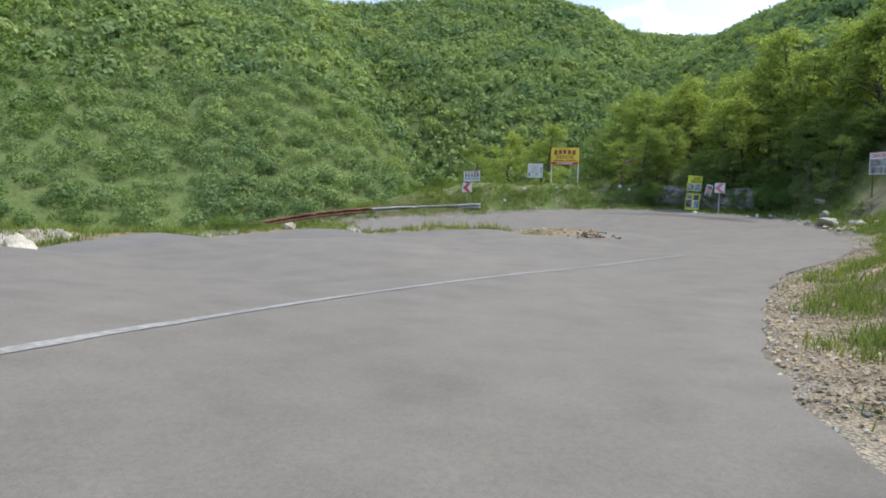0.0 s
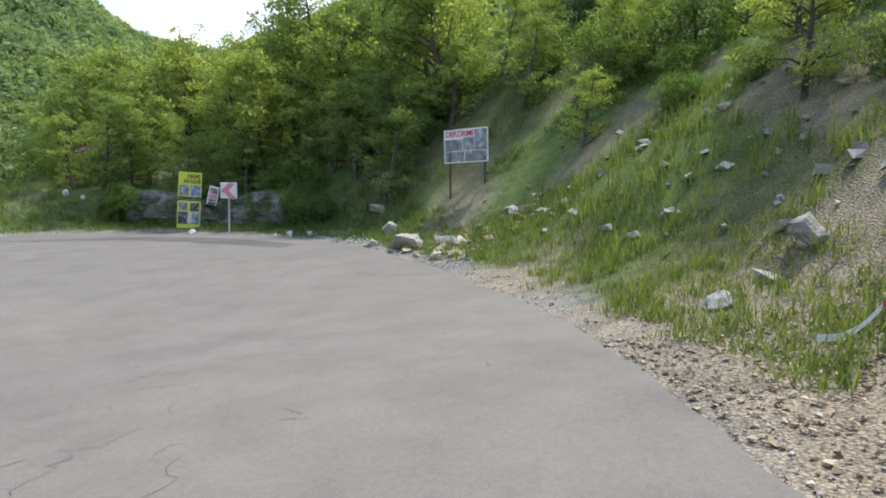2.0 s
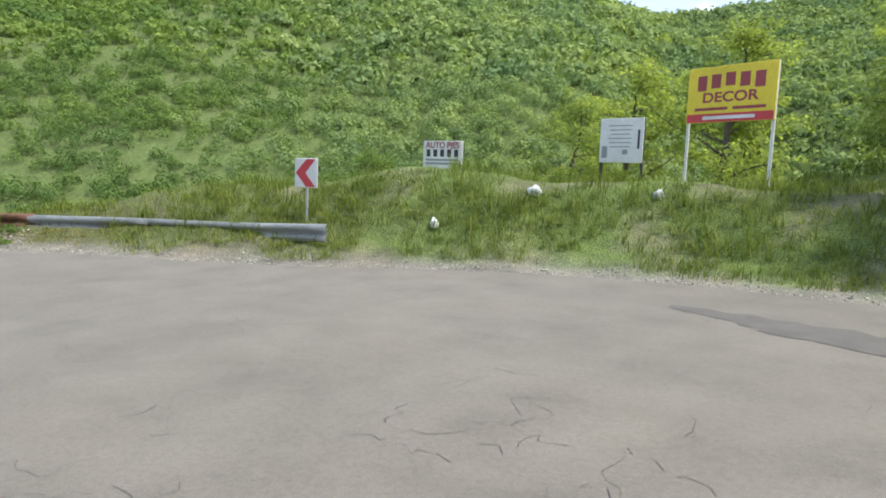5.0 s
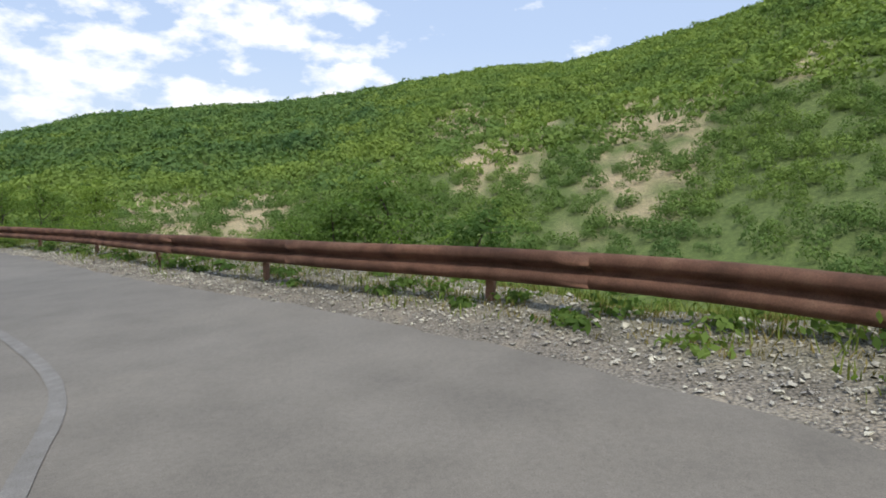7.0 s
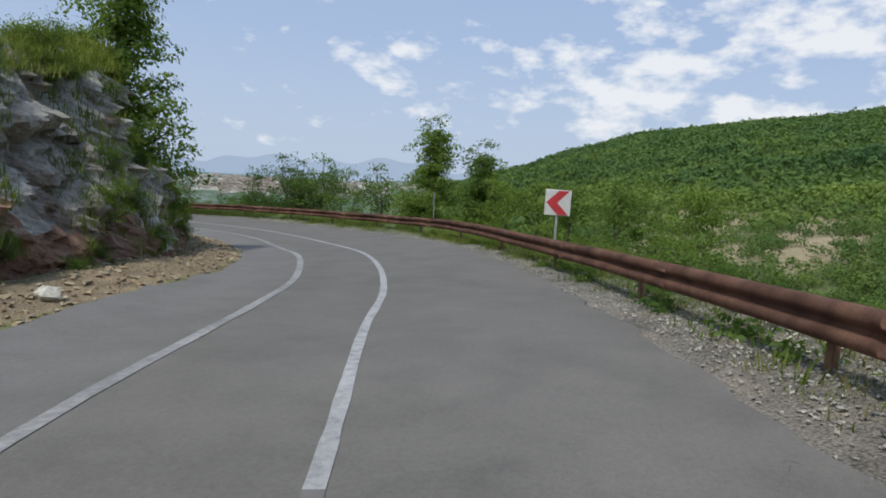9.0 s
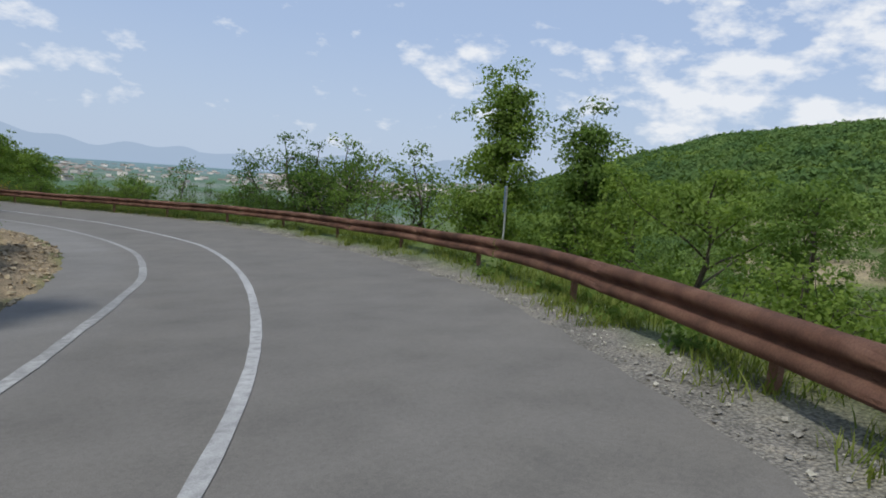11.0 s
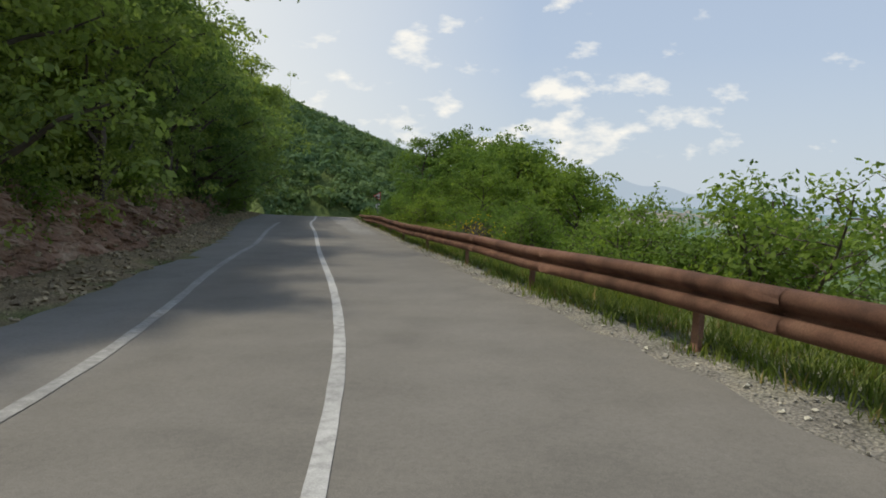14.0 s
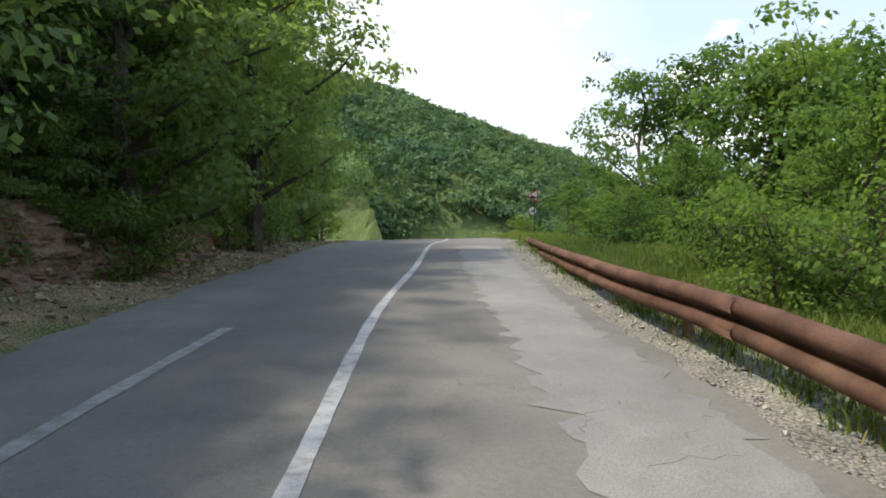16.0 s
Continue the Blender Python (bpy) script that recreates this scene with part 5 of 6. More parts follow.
x, y, z, yaw, w = BOARD_CAR
b = board("billboard", pose(x, y, z - 1.9, 0, 0, yaw), w, w * 1.05, 1.9 - w * 1.05, M_STEEL, M_WHITE, "white advertising board with dark print and a car picture", "billboard")
words("AUTO PJES", 0.19 * w, M_DARKRED, b, (0, -0.02, 1.9 - 0.1 * w), 0.95)
for dx in (-0.36, -0.18, 0.0, 0.18, 0.36):
    bar(b, dx * w, 1.9 - 0.27 * w, 0.1 * w, 0.16 * w, M_BLACK)
for dz in (0.42, 0.5):
    bar(b, 0, 1.9 - dz * w, 0.85 * w, 0.05 * w, M_GREY)
bar(b, 0, 1.9 - 0.78 * w, 0.92 * w, 0.34 * w, M_PHOTO)
bar(b, 0.1 * w, 1.9 - 0.74 * w, 0.25 * w, 0.12 * w, M_ACID, -0.02)
bar(b, -0.25 * w, 1.9 - 0.74 * w, 0.3 * w, 0.1 * w, M_BLACK, -0.02)

x, y, z, yaw, w, tilt = BOARD_DECO
h = w * 0.62
b = thing("billboard", pose(x, y, z - h - 0.6, 0, tilt, yaw), "white framed board with red heading and grey pictures", "billboard", "roadside boards")
part("panel", box(w, 0.03, h, (0, 0, 0.6 + h / 2), 0.006), M_WHITE, b)
for sx in (-1, 1):
    part("leg", box(0.05, 0.05, 1.6, (sx * w * 0.4, 0.05, 0.1), 0.005), M_BARK, b, "dark wooden leg")
words("DEKORIMI", 0.15 * w, M_RED, b, (-0.13 * w, -0.02, 0.6 + h * 0.86), 0.92)
bar(b, 0.12 * w, 0.6 + h * 0.72, 0.3 * w, 0.03 * w, M_GREY)
for px, pz, pw, ph in ((-0.27, 0.53, 0.4, 0.34), (0.07, 0.53, 0.25, 0.34), (0.345, 0.66, 0.27, 0.6), (-0.25, 0.19, 0.44, 0.3), (0.23, 0.19, 0.48, 0.3)):
    bar(b, px * w, 0.6 + pz * h, pw * w, ph * h, M_PHOTO, -0.018, "picture")

x, y, z, yaw, lean = BOARD_ACID
b = thing("advertising_panel", pose(x, y, z, -4, lean, yaw), "tall acid-yellow advertising panel leaning on the rock", "advertising panel", "roadside boards")
for dz in (0.0, 1.02):
    part("panel", box(0.78, 0.025, 0.98, (0, 0, dz + 0.5), 0.006), M_ACID, b)
words("HARI", 0.21, M_BLACK, b, (0.12, -0.02, 1.86), 0.9)
words("ARAZHE", 0.19, M_BLACK, b, (0.06, -0.02, 1.68), 0.8)
for px, pz, pw, ph, mt in ((-0.19, 1.36, 0.33, 0.38, M_PHOTO), (0.19, 1.36, 0.33, 0.38, M_PHOTO_B), (0.0, 1.09, 0.76, 0.1, M_PHOTO_D), (-0.2, 0.78, 0.28, 0.3, M_PHOTO), (0.18, 0.78, 0.3, 0.3, M_PHOTO_D),
                          (-0.2, 0.38, 0.32, 0.42, M_PHOTO_D), (0.0, 0.4, 0.14, 0.36, M_WHITE), (0.22, 0.38, 0.24, 0.42, M_PHOTO_B)):
    bar(b, px, pz, pw, ph, mt, -0.017, "picture")
x, y, z, yaw, lean = BOARD_SMALL
b = thing("poster", pose(x, y, z, -5, lean, yaw), "small tilted poster with grey pictures and green foot", "poster", "roadside boards")
part("panel", box(0.34, 0.02, 0.66, (0, 0, 0.33), 0.005), M_WHITE, b)
for pz, ph, mt in ((0.5, 0.2, M_PHOTO), (0.3, 0.16, M_PINK), (0.16, 0.1, M_PHOTO), (0.05, 0.08, M_LEAF)):
    bar(b, 0, pz, 0.28, ph, mt, -0.014, "picture")

x, y, z, yaw = SIGN_STEEP
s = thing("warning_sign", pose(x, y, z, 0, 0, yaw), "triangular steep slope sign on a dark post", "road sign")
part("post", rod(0.035, (0, 0.03, -0.4), (0, 0.03, 3.1)), M_BLACK, s)
for size, mt, yy, nm in ((0.5, M_RED, 0.0, "rim"), (0.36, M_WHITE, -0.012, "panel")):
    bm = bmesh.new()
    bmesh.ops.create_cone(bm, cap_ends=True, segments=3, radius1=size, radius2=size, depth=0.02)
    bmesh.ops.transform(bm, matrix=Matrix.Translation((0, yy, 2.75)) @ Matrix.Rotation(math.pi / 2, 4, "X") @ Matrix.Rotation(math.pi / 2, 4, "Z"), verts=bm.verts)
    part(nm, bm, mt, s)
bm = bmesh.new()
bm.faces.new([bm.verts.new(p) for p in ((-0.26, -0.026, 2.6), (0.26, -0.026, 2.6), (-0.2, -0.026, 2.82))])
part("symbol", bm, M_BLACK, s, "black slope symbol")
x, y, z, yaw = SIGN_ROUND
s = thing("round_sign", pose(x, y, z, 0, 0, yaw), "round white road sign with a dark symbol on a post", "road sign")
part("post", rod(0.03, (0, 0.03, -0.4), (0, 0.03, 2.2)), M_STEEL, s)
for size, mt, yy, nm in ((0.3, M_BLACK, 0.0, "rim"), (0.27, M_WHITE, -0.012, "panel")):
    bm = bmesh.new()
    bmesh.ops.create_cone(bm, cap_ends=True, segments=28, radius1=size, radius2=size, depth=0.02)
    bmesh.ops.transform(bm, matrix=Matrix.Translation((0, yy, 1.95)) @ Matrix.Rotation(math.pi / 2, 4, "X"), verts=bm.verts)
    part(nm, bm, mt, s)
bar(s, 0, 1.95, 0.26, 0.09, M_BLACK, -0.026, "symbol")
x, y, z = MARKER
s = thing("marker_post", pose(x, y, z, 0, 3, 40), "thin blue-grey marker post behind the rail", "marker post")
part("post", box(0.05, 0.03, 2.2, (0, 0, 0.6), 0.006), M_STEEL, s)
part("reflector", box(0.09, 0.02, 0.5, (0, -0.03, 1.45), 0.004), M_BLUE, s, "dark blue reflector strip")

b = thing("banner", pose(13.1, 43.2, 0.2, 0, -17, -20), "narrow grey board with a dark red painted end among the trees", "banner")
part("panel", box(1.5, 0.02, 0.2, (0, 0, 0.92), 0.004), M_GREYBOARD, b)
part("painted_end", box(0.55, 0.008, 0.19, (-0.47, -0.014, 0.92)), M_DARKRED, b, "dark red painted end")
words("AUTO", 0.17, M_WHITE, b, (-0.47, -0.022, 0.92), 0.95)
for sx in (-0.68, 0.68):
    part("stake", box(0.04, 0.04, 1.7, (sx, 0.03, 0.2), 0.004), M_BARK, b, "thin wooden stake")

# ---- debris, rocks, rubbish ----
rng = np.random.default_rng(11)
px, py = PILE
pile = thing("rubble_heap", Matrix.Translation((px, py, float(road_z(px, py)))), "small heap of brown rubble and broken stone on the asphalt", "rubble heap")
M_RUBBLE = mat("rubble", [(0.2, 0.14, 0.09), (0.34, 0.26, 0.18), (0.45, 0.38, 0.3)], 4.0, 30.0, 0.95, 0.6, 0.5, per_object=0.3)
heap = [stone_mesh("rubble_stone", 20 + i, 0.7, M_RUBBLE) for i in range(4)]
for i in range(70):
    a, rr = rng.uniform(0, 6.28), abs(rng.normal(0, 0.3))
    ob = new("rubble_stone", heap[i % 4])
    s = rng.uniform(0.06, 0.2)
    ob.matrix_world = pose(px + math.cos(a) * rr * (3.2 if i % 9 == 0 else 1.1), py + math.sin(a) * rr, float(road_z(px, py)) + max(0.02, 0.32 - rr * 0.6) * rng.uniform(0.3, 1), *rng.uniform(0, 360, 3)) @ Matrix.Diagonal((s, s, s, 1))
    ob.parent = pile
    ob.matrix_parent_inverse = pile.matrix_world.inverted()
for i, (x, y, size, lab) in enumerate(BOULDERS):
    boulder(x, y, size, i, lab)
bag_mesh = [stone_mesh("rubbish_bag", 40 + i, 0.85, M_BAG, True) for i in range(3)]
for i, (x, y, size) in enumerate(BAGS):
    ob = new("rubbish_bag", bag_mesh[i % 3])
    ob.matrix_world = pose(x, y, z_at(x, y) + size * 0.25, 0, 0, i * 50) @ Matrix.Diagonal((size, size * 0.8, size, 1))
    tagged(ob, "crumpled white plastic rubbish on the grass", "rubbish", "rubbish")
tp = [(x, y, z_at(x, y) + h) for x, y, h in TAPE]
vs, fs = [], []
for i in range(len(tp) - 1):
    a, b2 = Vector(tp[i]), Vector(tp[i + 1])
    for j in range(6):
        q = a.lerp(b2, j / 6) - Vector((0, 0, 0.12 * math.sin(math.pi * j / 6)))
        tw = 0.025
        vs += [q + Vector((0, 0, tw)), q - Vector((0.01, 0, tw))]
vs += [Vector(tp[-1]) + Vector((0, 0, 0.035)), Vector(tp[-1]) - Vector((0, 0, 0.035))]
fs = [(2 * i, 2 * i + 1, 2 * i + 3, 2 * i + 2) for i in range(len(vs) // 2 - 1)]
tape = tagged(mesh_object("barrier_tape", vs, fs, M_WHITE), "white and red barrier tape hanging over the rubble", "barrier tape")
tape.data.materials.append(M_RED)
for i, f in enumerate(tape.data.polygons):
    f.material_index = 1 if i % 6 == 5 else 0

# ---- trees and bushes ----
T_BROAD = [tree_kind("tree", 8.5, 3.0, 0.12, 12000, 0.15, M_LEAF_D, 50 + i, 20, label="dense dark green broadleaf tree on the bank") for i in range(3)]
T_LIGHT = [tree_kind("tree", 6.5, 2.3, 0.10, 6500, 0.15, M_LEAF_Y, 60 + i, 18, label="light green broadleaf tree in young leaf") for i in range(3)]
T_GREEN = [tree_kind("tree", 6.5, 2.3, 0.10, 6500, 0.15, M_LEAF, 65 + i, 18, label="green broadleaf tree on the steep slope below the road") for i in range(3)]
T_SLIM = [tree_kind("tree", 4.6, 1.35, 0.22, 3400, 0.115, M_LEAF, 70 + i, 12, 3, label="slender young ash with open crown") for i in range(3)]
T_TALL = tree_kind("tree", 7.5, 2.5, 0.05, 20000, 0.13, M_LEAF, 80, 38, pointed=0.92, label="tall pointed dark green tree")
B_BUSH = [tree_kind("bush", 2.2, 1.2, 0.02, 4200, 0.1, M_LEAF, 90 + i, 10, 4, label="leafy green bush beside the mountain road", category="bush") for i in range(3)]
B_BLOOM = tree_kind("bush", 1.05, 0.42, 0.45, 150, 0.05, M_BLOOM, 97, 8, 5, label="yellow flowering broom behind the rusty rail", category="bush")
ALL = {"broad": T_BROAD, "light": T_LIGHT, "green": T_GREEN, "slim": T_SLIM, "tall": [T_TALL], "bush": B_BUSH}
rng = np.random.default_rng(21)
TALL_AT = {"broad": 8.5, "light": 6.5, "green": 6.5, "slim": 4.6, "tall": 7.5, "bush": 2.2}
for kind, x, y, top in TOPS:
    if kind == "bush" and top - z_at(x, y) > 3.0:
        kind = "slim"
    plant(ALL[kind][int(rng.integers(len(ALL[kind])))], x, y, max(0.35, (top - z_at(x, y)) / (TALL_AT[kind] * 1.0)), rng.uniform(0, 360))


for x, y in ((-19.2, -25.4), (-18.85, -26.1)):
    plant(B_BLOOM, x, y, rng.uniform(0.9, 1.1), rng.uniform(0, 360), group="flowering broom")


def row(line, i0, i1, step, inner, outer, kinds, scale, group, keep_off=()):
    """Plants along a stretch of an edge line, between two distances to its outer side."""
    pts = line[i0:i1]
    run = np.gradient(pts, axis=0)
    run /= np.linalg.norm(run, axis=1)[:, None]
    side = np.stack([run[:, 1], -run[:, 0]], 1)
    for i in np.arange(0, len(pts) - 1, step / 0.22):
        i = int(min(len(pts) - 1, max(0, i + rng.normal(0, 1.0))))
        p = pts[i] + side[i] * rng.uniform(inner, outer)
        if any(math.hypot(p[0] - a, p[1] - b) < c for a, b, c in keep_off):
            continue
        if inside(np.array([p[0]]), np.array([p[1]]))[0] or min(near([p[0]], [p[1]], OUT)[0][0], near([p[0]], [p[1]], INN)[0][0]) < inner * 0.75:
            continue
        k = ALL[kinds[int(rng.integers(len(kinds)))]]
        plant(k[int(rng.integers(len(k)))], p[0], p[1], rng.uniform(*scale), rng.uniform(0, 360), group=group)


for spec in ROWS:
    which, a, b, step, inner, outer, kinds, scale, group = spec
    if which == "out":
        i0, i1 = sorted((out_index(*a), out_index(*b)))
        row(OUT_FINE, i0, i1, step, inner, outer, kinds, scale, group, GAPS)
    else:
        i0, i1 = sorted((low_index(*a), low_index(*b)))
        row(LOW_FINE, i0, i1, step, inner, outer, kinds, scale, group, GAPS)

# ---- grass, weeds and gravel beside the road ----
rng = np.random.default_rng(31)


def beside(line, i0, i1, n, lo, hi, sign=1.0):
    i = rng.integers(i0, i1, n)
    run = np.gradient(line, axis=0)
    run /= np.linalg.norm(run, axis=1)[:, None]
    side = np.stack([run[:, 1], -run[:, 0]], 1)[i] * sign
    p = line[i] + side * rng.uniform(lo, hi, n)[:, None] + rng.normal(0, 0.1, (n, 2))
    p = p[~inside(p[:, 0], p[:, 1])]
    return np.column_stack([p, sheet_z(p[:, 0], p[:, 1])])


full = (40, len(OUT_FINE) - 60)
g1 = beside(OUT_FINE, *full, 40000, 0.42, 2.8)
g1 = g1[wave(g1[:, 0], g1[:, 1], 0.9, 2) > -0.5 + 0.6 * (near(g1[:, 0], g1[:, 1], OUT)[0] < 0.8)]
stony = near(g1[:, 0], g1[:, 1], OUT_FINE[out_index(-3, 36.5):out_index(-17.5, 20.8)])[0] < 1.9
g1 = g1[~stony | (rng.uniform(0, 1, len(g1)) < 0.12)]
tufts("grass", g1, rng.uniform(0.05, 0.2, len(g1)), rng, M_GRASS, "uneven green and straw-coloured verge grass", 8)
M_DRY = leaf("dry_weed", (0.13, 0.12, 0.06), (0.3, 0.26, 0.15), 0.3)
g7 = beside(OUT_FINE, out_index(-1.2, 37.3), out_index(-18, 20), 900, 0.7, 1.9)
tufts("grass", g7, rng.uniform(0.03, 0.1, len(g7)), rng, M_DRY, "dry straw-coloured weeds among the stones", 9)
g6 = beside(OUT_FINE, out_index(-22, -9), out_index(-6, -46), 5500, 0.5, 1.8)
g8 = beside(OUT_FINE, out_index(-22, -9), out_index(-6, -46), 900, 0.4, 1.6)
tufts("grass", g8, rng.uniform(0.05, 0.15, len(g8)), rng, M_DRY, "dry straw-coloured weeds among the rail grass", 8)
tufts("grass", g6, rng.uniform(0.06, 0.2, len(g6)), rng, M_GRASS, "dense green grass and weeds under the rusty rail", 8)
w1 = beside(OUT_FINE, out_index(-3, 36.5), out_index(-25, 6), 75, 0.75, 1.5)
spread = rng.normal(0, 1, (len(w1), 80, 3)) * rng.uniform(0.07, 0.2, (len(w1), 1, 1)) * [1, 1, 0.4]
spread[..., 2] = np.abs(spread[..., 2]) + 0.02
up = spread / np.linalg.norm(spread, axis=2)[..., None]
weeds = tri_mesh("weeds", leaves((w1[:, None] + spread).reshape(-1, 3), up.reshape(-1, 3), 0.085, rng), M_LEAF, np.repeat(rng.uniform(0, 1, len(w1)), 80))
tagged(new("weeds", weeds), "broad-leaved green weeds in the gravel under the rail", "weeds", kind="stuff")
c0, c1 = out_index(9, 15), out_index(-4, 36)
g2 = beside(OUT_FINE, c0, c1, 15000, 1.5, 10)
g2 = g2[(wave(g2[:, 0], g2[:, 1], 1.6, 5) > -0.25) & ((wave(g2[:, 0], g2[:, 1], 1.5, 3) < 0.25) | (np.hypot(g2[:, 0] - 17.5, g2[:, 1] - 20.5) > 9)) & ((wave(g2[:, 0], g2[:, 1], 0.7, 4) < 0.45) | (np.hypot(g2[:, 0] - 7, g2[:, 1] - 42) > 10))]
tufts("grass", g2, rng.uniform(0.1, 0.36, len(g2)), rng, M_GRASS, "rough grass on the bank below the boards", 6)
g3 = beside(LOW_FINE, 30, len(LOW_FINE) - 5, 6000, 2.0, 7.0)
g3 = g3[wave(g3[:, 0], g3[:, 1], 0.9, 9) > 0.0]
tufts("grass", g3, rng.uniform(0.12, 0.4, len(g3)), rng, M_GRASS, "grass tufts on the inner bank")
s1 = np.vstack([beside(OUT_FINE, *full, 17000, -0.05, 0.6), beside(OUT_FINE, out_index(-3, 36.5), out_index(-19.4, 18), 15000, 0.3, 1.7)])
scatter_stones("gravel", s1 + [0, 0, 0.01], 0.006 + 0.03 * rng.uniform(0, 1, len(s1)) ** 3, rng, M_GRAVEL, "loose grey gravel along the asphalt edge")
s2 = beside(LOW_FINE, 10, len(LOW_FINE) - 5, 16000, 0.0, 2.0)
M_TANSTONE = mat("tan_stone", [(0.26, 0.19, 0.12), (0.38, 0.3, 0.2), (0.46, 0.39, 0.29)], 5.0, 60.0, 0.9, 0.3, 0.4, island=0.3)
scatter_stones("gravel", s2 + [0, 0, 0.015], 0.01 + 0.08 * rng.uniform(0, 1, len(s2)) ** 3, rng, M_TANSTONE, "tan broken stone at the foot of the bank")
c0, c1 = out_index(2.5, 4), out_index(11, 18)
s3 = beside(OUT_FINE, c0, c1, 16000, -0.1, 2.6)
scatter_stones("gravel", s3 + [0, 0, 0.015], 0.007 + 0.032 * rng.uniform(0, 1, len(s3)) ** 3, rng, M_TANSTONE, "tan crushed stone on the widened verge")
g4 = beside(UPP_FINE, 20, len(UPP_FINE) - 60, 5000, 0.1, 2.6)
tufts("grass", g4, rng.uniform(0.06, 0.2, len(g4)), rng, M_GRASS, "low green grass between the two arms of the road")
rocky = ROCKS.reshape(-1, 3)[rng.integers(0, ROCKS.shape[0] * ROCKS.shape[1], 5000)]
rocky = rocky[wave(rocky[:, 0], rocky[:, 1] + rocky[:, 2], 0.8, 3) > 0.1]
crest = ROCKS[rng.integers(6, len(ROCKS) - 6, 5000), rng.integers(40, 46, 5000)] + np.column_stack([rng.normal(0, 0.35, (5000, 2)), np.zeros(5000)])
tufts("grass", crest, rng.uniform(0.06, 0.2, len(crest)), rng, M_GRASS, "long grass hanging over the top of the rock face")
tufts("grass", rocky, rng.uniform(0.08, 0.3, len(rocky)), rng, M_GRASS, "grass tufts rooted in the rock face")
for _ in range(80):
    p = ROCKS[int(rng.integers(8, len(ROCKS) - 8)), int(rng.integers(2, 44))]
    plant(B_BUSH[int(rng.integers(3))], p[0], p[1], rng.uniform(0.14, 0.4), rng.uniform(0, 360), group="bushes on the rock face", z=p[2] - 0.05)
for _ in range(22):
    p = EARTHS[int(rng.integers(8, len(EARTHS) - 8)), int(rng.integers(27, 45))]
    plant(B_BUSH[int(rng.integers(3))], p[0], p[1], rng.uniform(0.25, 0.5), rng.uniform(0, 360), group="bushes on the earth bank", z=p[2] - 0.1)
s8 = EARTHS[rng.integers(2, len(EARTHS) - 2, 2600), rng.integers(1, 40, 2600)] + rng.normal(0, 0.05, (2600, 3))
scatter_stones("rubble", s8, 0.015 + 0.11 * rng.uniform(0, 1, len(s8)) ** 4, rng, M_TANSTONE, "small stones stuck in the raw earth bank")
s5 = beside(OUT_FINE, out_index(14.5, 24), out_index(15.5, 33), 500, 0.2, 1.8)
scatter_stones("rubble", s5 + [0, 0, 0.01], rng.uniform(0.02, 0.09, len(s5)) * rng.uniform(0.4, 1, len(s5)), rng, M_PALE, "broken pale stones along the grassy verge")
s7 = rng.normal(0, 1, (260, 2)) * [0.75, 0.9] + [16.89, 25.19]
s7 = s7[~inside(s7[:, 0], s7[:, 1])]
scatter_stones("rubble", np.column_stack([s7, sheet_z(s7[:, 0], s7[:, 1]) + 0.02]), 0.03 + 0.16 * rng.uniform(0, 1, len(s7)) ** 3, rng, M_TANSTONE, "spill of tan earth and broken stone on the grassy bank")
s6 = beside(OUT_FINE, out_index(-3, 36.5), out_index(-17, 21.5), 200, 0.8, 1.8)
scatter_stones("rubble", s6 + [0, 0, 0.02], rng.uniform(0.02, 0.075, len(s6)) * rng.uniform(0.4, 1, len(s6)), rng, M_GRAVEL, "loose grey stones under the rusty rail")
s4 = beside(OUT_FINE, c0 + 10, out_index(14, 25), 260, 2.0, 5.5)
scatter_stones("rubble", s4 + [0, 0, 0.04], 0.04 + 0.16 * rng.uniform(0, 1, len(s4)) ** 2, rng, M_GRAVEL, "grey rubble and stones on the lower bank")


# ---- woods and scrub on the far slopes ----
def canopy(name, spots, radius, rng, material, label, blades=30, spray=0.85):
    """Many crowns as one body: each a broken dome of leaf sprays."""
    n = len(spots)
    d = rng.normal(0, 1, (n, blades, 3))
    d[..., 2] = np.abs(d[..., 2]) * 0.9 - 0.25
    d /= np.linalg.norm(d, axis=2)[..., None]
    lump = 0.72 + 0.38 * rng.uniform(0, 1, (n, blades, 1))
    c = spots[:, None] + d * lump * radius[:, None, None] * rng.uniform(0.8, 1.2, (n, 1, 3))
    nrm = d + rng.normal(0, 0.3, d.shape)
    nrm /= np.linalg.norm(nrm, axis=2)[..., None]
    t1 = np.cross(nrm, rng.normal(0, 1, d.shape))
    t1 /= np.linalg.norm(t1, axis=2)[..., None]
    t2 = np.cross(nrm, t1)
    s = spray * radius[:, None, None] * rng.uniform(0.24, 0.46, (n, blades, 1))
    tri = np.stack([c + t1 * s, c - t1 * s * 0.5 + t2 * s * 0.85, c - t1 * s * 0.5 - t2 * s * 0.85], 2).reshape(-1, 3, 3)
    # random tone per crown; upward sprays painted lighter, as if lit from above
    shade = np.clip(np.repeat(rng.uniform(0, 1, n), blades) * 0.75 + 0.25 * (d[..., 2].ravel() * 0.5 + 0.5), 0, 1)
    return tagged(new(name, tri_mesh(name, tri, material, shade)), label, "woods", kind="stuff")


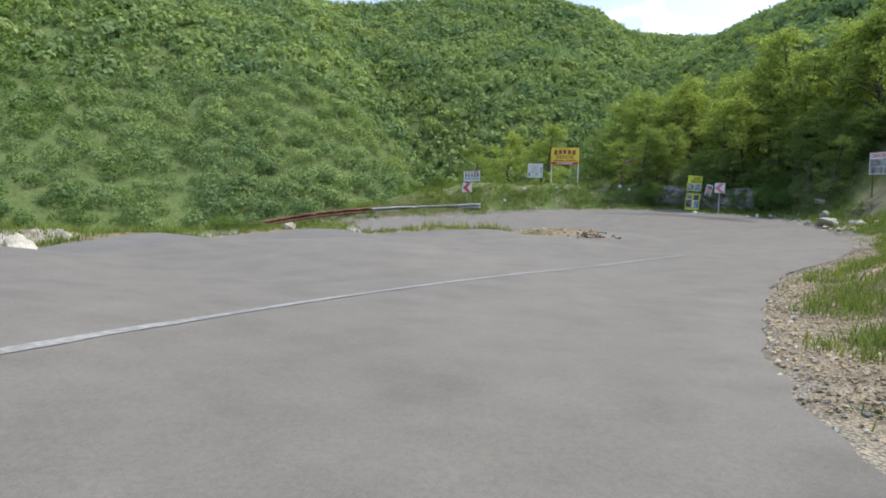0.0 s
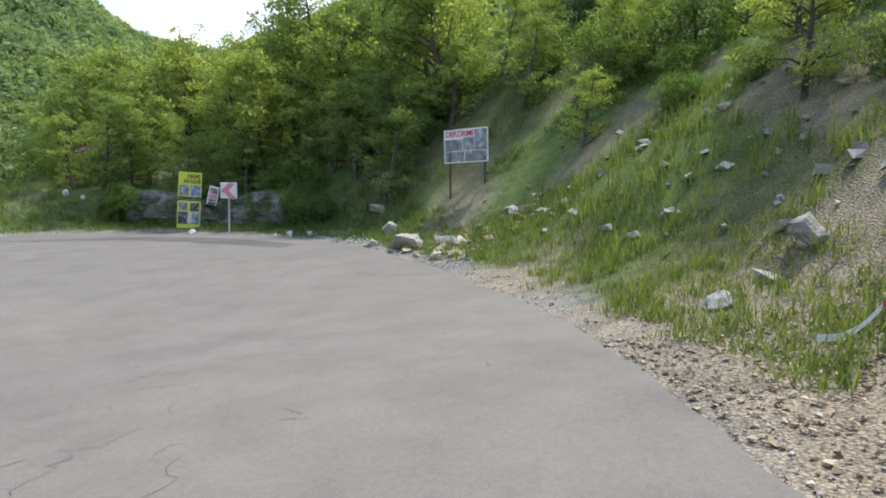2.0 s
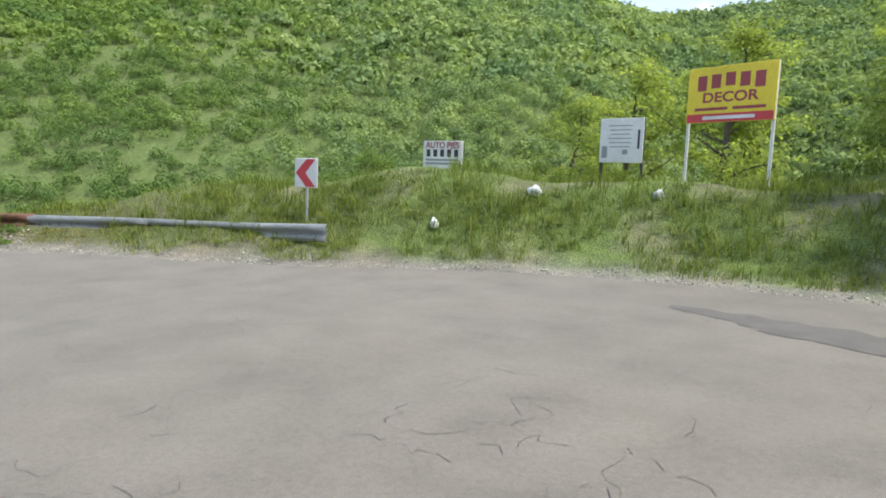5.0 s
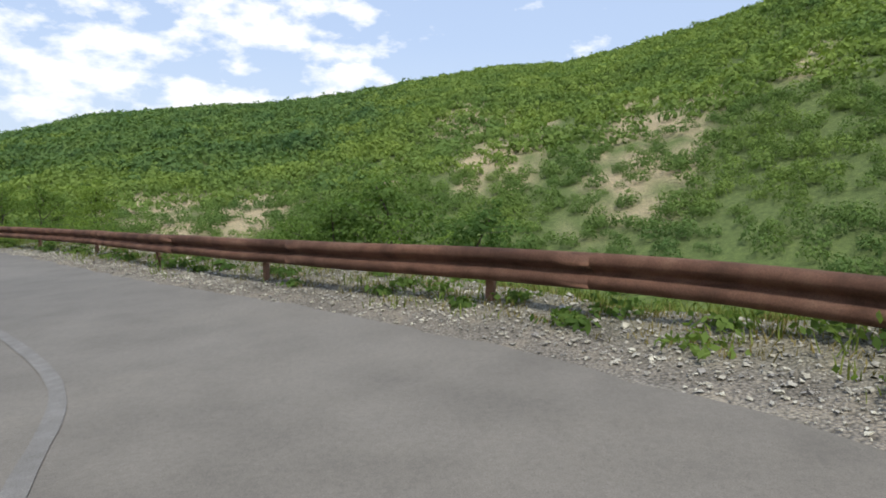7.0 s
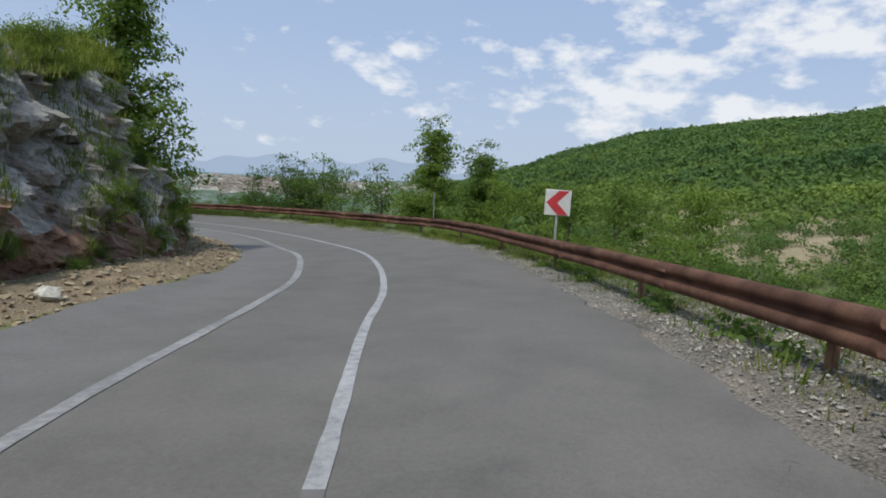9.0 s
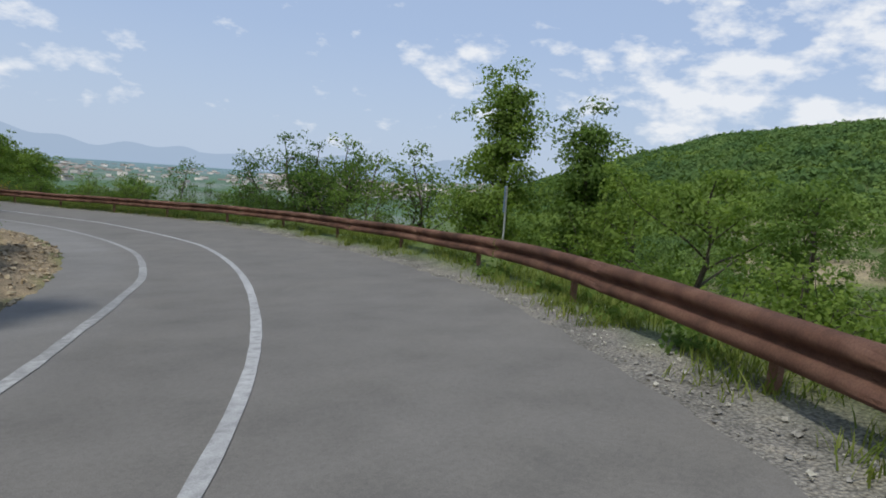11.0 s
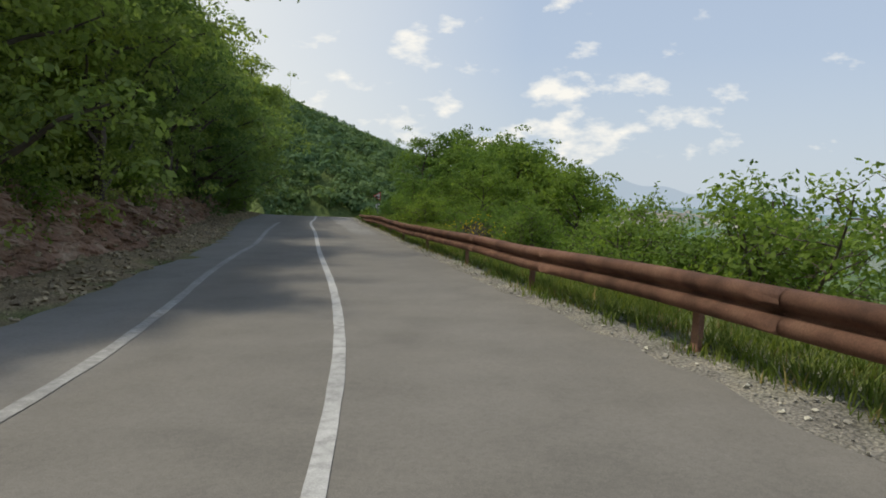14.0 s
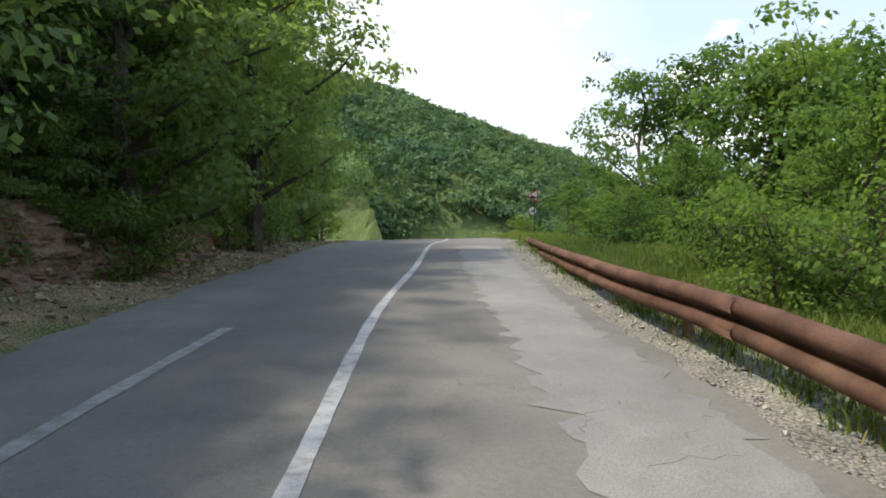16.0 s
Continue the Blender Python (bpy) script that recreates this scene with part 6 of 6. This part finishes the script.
rng = np.random.default_rng(7)
count = 120000
az = rng.uniform(-40, 141, count)
r = np.sqrt(rng.uniform(58**2, 640**2, count))
limit = np.interp(az, RZ[:, 0], RZ[:, 2]) + 12
rad = 1.25 + r * 0.0048
keep = (r < limit) & (rng.uniform(0, 1, count) < 7.0 / rad**2)
az, r, rad = az[keep], r[keep], rad[keep]
fx, fy = HUB[0] - np.sin(np.radians(az)) * r, HUB[1] + np.cos(np.radians(az)) * r
fine = wave(fx, fy, 6.5, 4) + 0.6 * wave(fx, fy, 2.6, 2)
spots = np.maximum(ease(-0.55, 0.2, fine) * bare_hill(az, r), 0.6 * ease(0.8, 1.1, fine) * ease(55, 66, az) * ease(128, 120, az))
ok = rng.uniform(0, 1, len(az)) > spots * 0.68
high = (r / limit[keep])[ok]
az, fx, fy = az[ok], fx[ok], fy[ok]
woods = ((az > 100 + rng.normal(0, 3, len(az))) & (high > 0.36 + rng.normal(0, 0.05, len(az)) + 0.2 * wave(fx, fy, 30, 3)))
hill = (az > 32 + rng.normal(0, 5, len(az))) & ~woods
rad = rad[ok] * rng.uniform(0.6, 1.25, ok.sum()) * np.where(hill, 0.78, 1.0)
fz = ground_z(fx, fy)[0]
close = np.hypot(fx - HUB[0], fy - HUB[1]) < 130
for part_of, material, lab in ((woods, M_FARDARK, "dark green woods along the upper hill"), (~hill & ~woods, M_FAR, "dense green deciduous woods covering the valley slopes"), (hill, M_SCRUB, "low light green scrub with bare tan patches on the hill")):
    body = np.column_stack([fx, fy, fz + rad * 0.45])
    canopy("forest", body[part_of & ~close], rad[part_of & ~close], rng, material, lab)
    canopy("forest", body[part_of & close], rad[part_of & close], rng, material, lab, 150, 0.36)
az = rng.uniform(-174, -128, 9000)
r = np.sqrt(rng.uniform(52**2, 300**2, 9000))
fx, fy = HUB[0] - np.sin(np.radians(az)) * r, HUB[1] + np.cos(np.radians(az)) * r
dd = np.minimum(near(fx, fy, OUT)[0], near(fx, fy, INN)[0])
clear = (r > np.interp(az, RZ[:, 0], RZ[:, 2]) + 12) | (np.hypot(fx - CLEARING[0], fy - CLEARING[1]) < 14) | (dd < 7)
fx, fy = fx[~clear], fy[~clear]
rad = rng.uniform(1.1, 2.4, len(fx))
body, close = np.column_stack([fx, fy, ground_z(fx, fy)[0] + rad * 0.7]), np.hypot(fx + 10, fy + 40) < 95
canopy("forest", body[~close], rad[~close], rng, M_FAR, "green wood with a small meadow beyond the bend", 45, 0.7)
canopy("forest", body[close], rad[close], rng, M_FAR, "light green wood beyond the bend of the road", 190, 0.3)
az = rng.uniform(-128, -18, 4200)
r = np.sqrt(rng.uniform(40**2, 170**2, 4200))
fx, fy = HUB[0] - np.sin(np.radians(az)) * r, HUB[1] + np.cos(np.radians(az)) * r
dd = near(fx, fy, OUT)[0]
fx, fy = fx[dd > 24], fy[dd > 24]
rad = rng.uniform(1.2, 2.3, len(fx))
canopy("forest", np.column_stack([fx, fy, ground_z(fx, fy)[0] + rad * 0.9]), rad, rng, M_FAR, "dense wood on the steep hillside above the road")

# town in the plain
M_TOWN = mat("town_walls", [(0.45, 0.42, 0.4), (0.6, 0.55, 0.52)], 0.02, 0.5, 0.9, 0.0, 0.01, island=0.3)
M_ROOFS = mat("town_roofs", [(0.36, 0.29, 0.26), (0.46, 0.4, 0.37)], 0.02, 0.5, 0.9, 0.0, 0.01, island=0.3)
for mat_used, hgt, lab in ((M_TOWN, 9, "pale houses of a distant town in the plain"), (M_ROOFS, 4, "red roofs of a distant town in the plain")):
    tris = []
    for cx, cy, sx, sy, num in TOWN:
        for _ in range(num):
            f = rng.uniform(0.4, 0.95)
            x, y = (cx + rng.normal(0, sx)) * f, (cy + rng.normal(0, sy * 0.3)) * f
            w, h = rng.uniform(5, 14), rng.uniform(0.5, 1.0) * hgt
            z = float(sheet_z(x, y)) + (0 if hgt == 9 else 8)
            a = math.atan2(x, -y)
            u = np.array([math.cos(a), math.sin(a), 0]) * w
            p = np.array([x, y, z])
            tris.append([p - u, p + u, p + u + [x * h / 3000, y * h / 3000, h], p - u + [x * h / 3000, y * h / 3000, h]])
            tris.append([p - u + [0, 0, h], p + u + [0, 0, h], p + u * 0.8 + [-x * w / 4000, -y * w / 4000, h * 1.2], p - u * 0.8 + [-x * w / 4000, -y * w / 4000, h * 1.2]])
    tagged(new("town", tri_mesh("town", np.array(tris), mat_used)), lab, "town", kind="stuff")
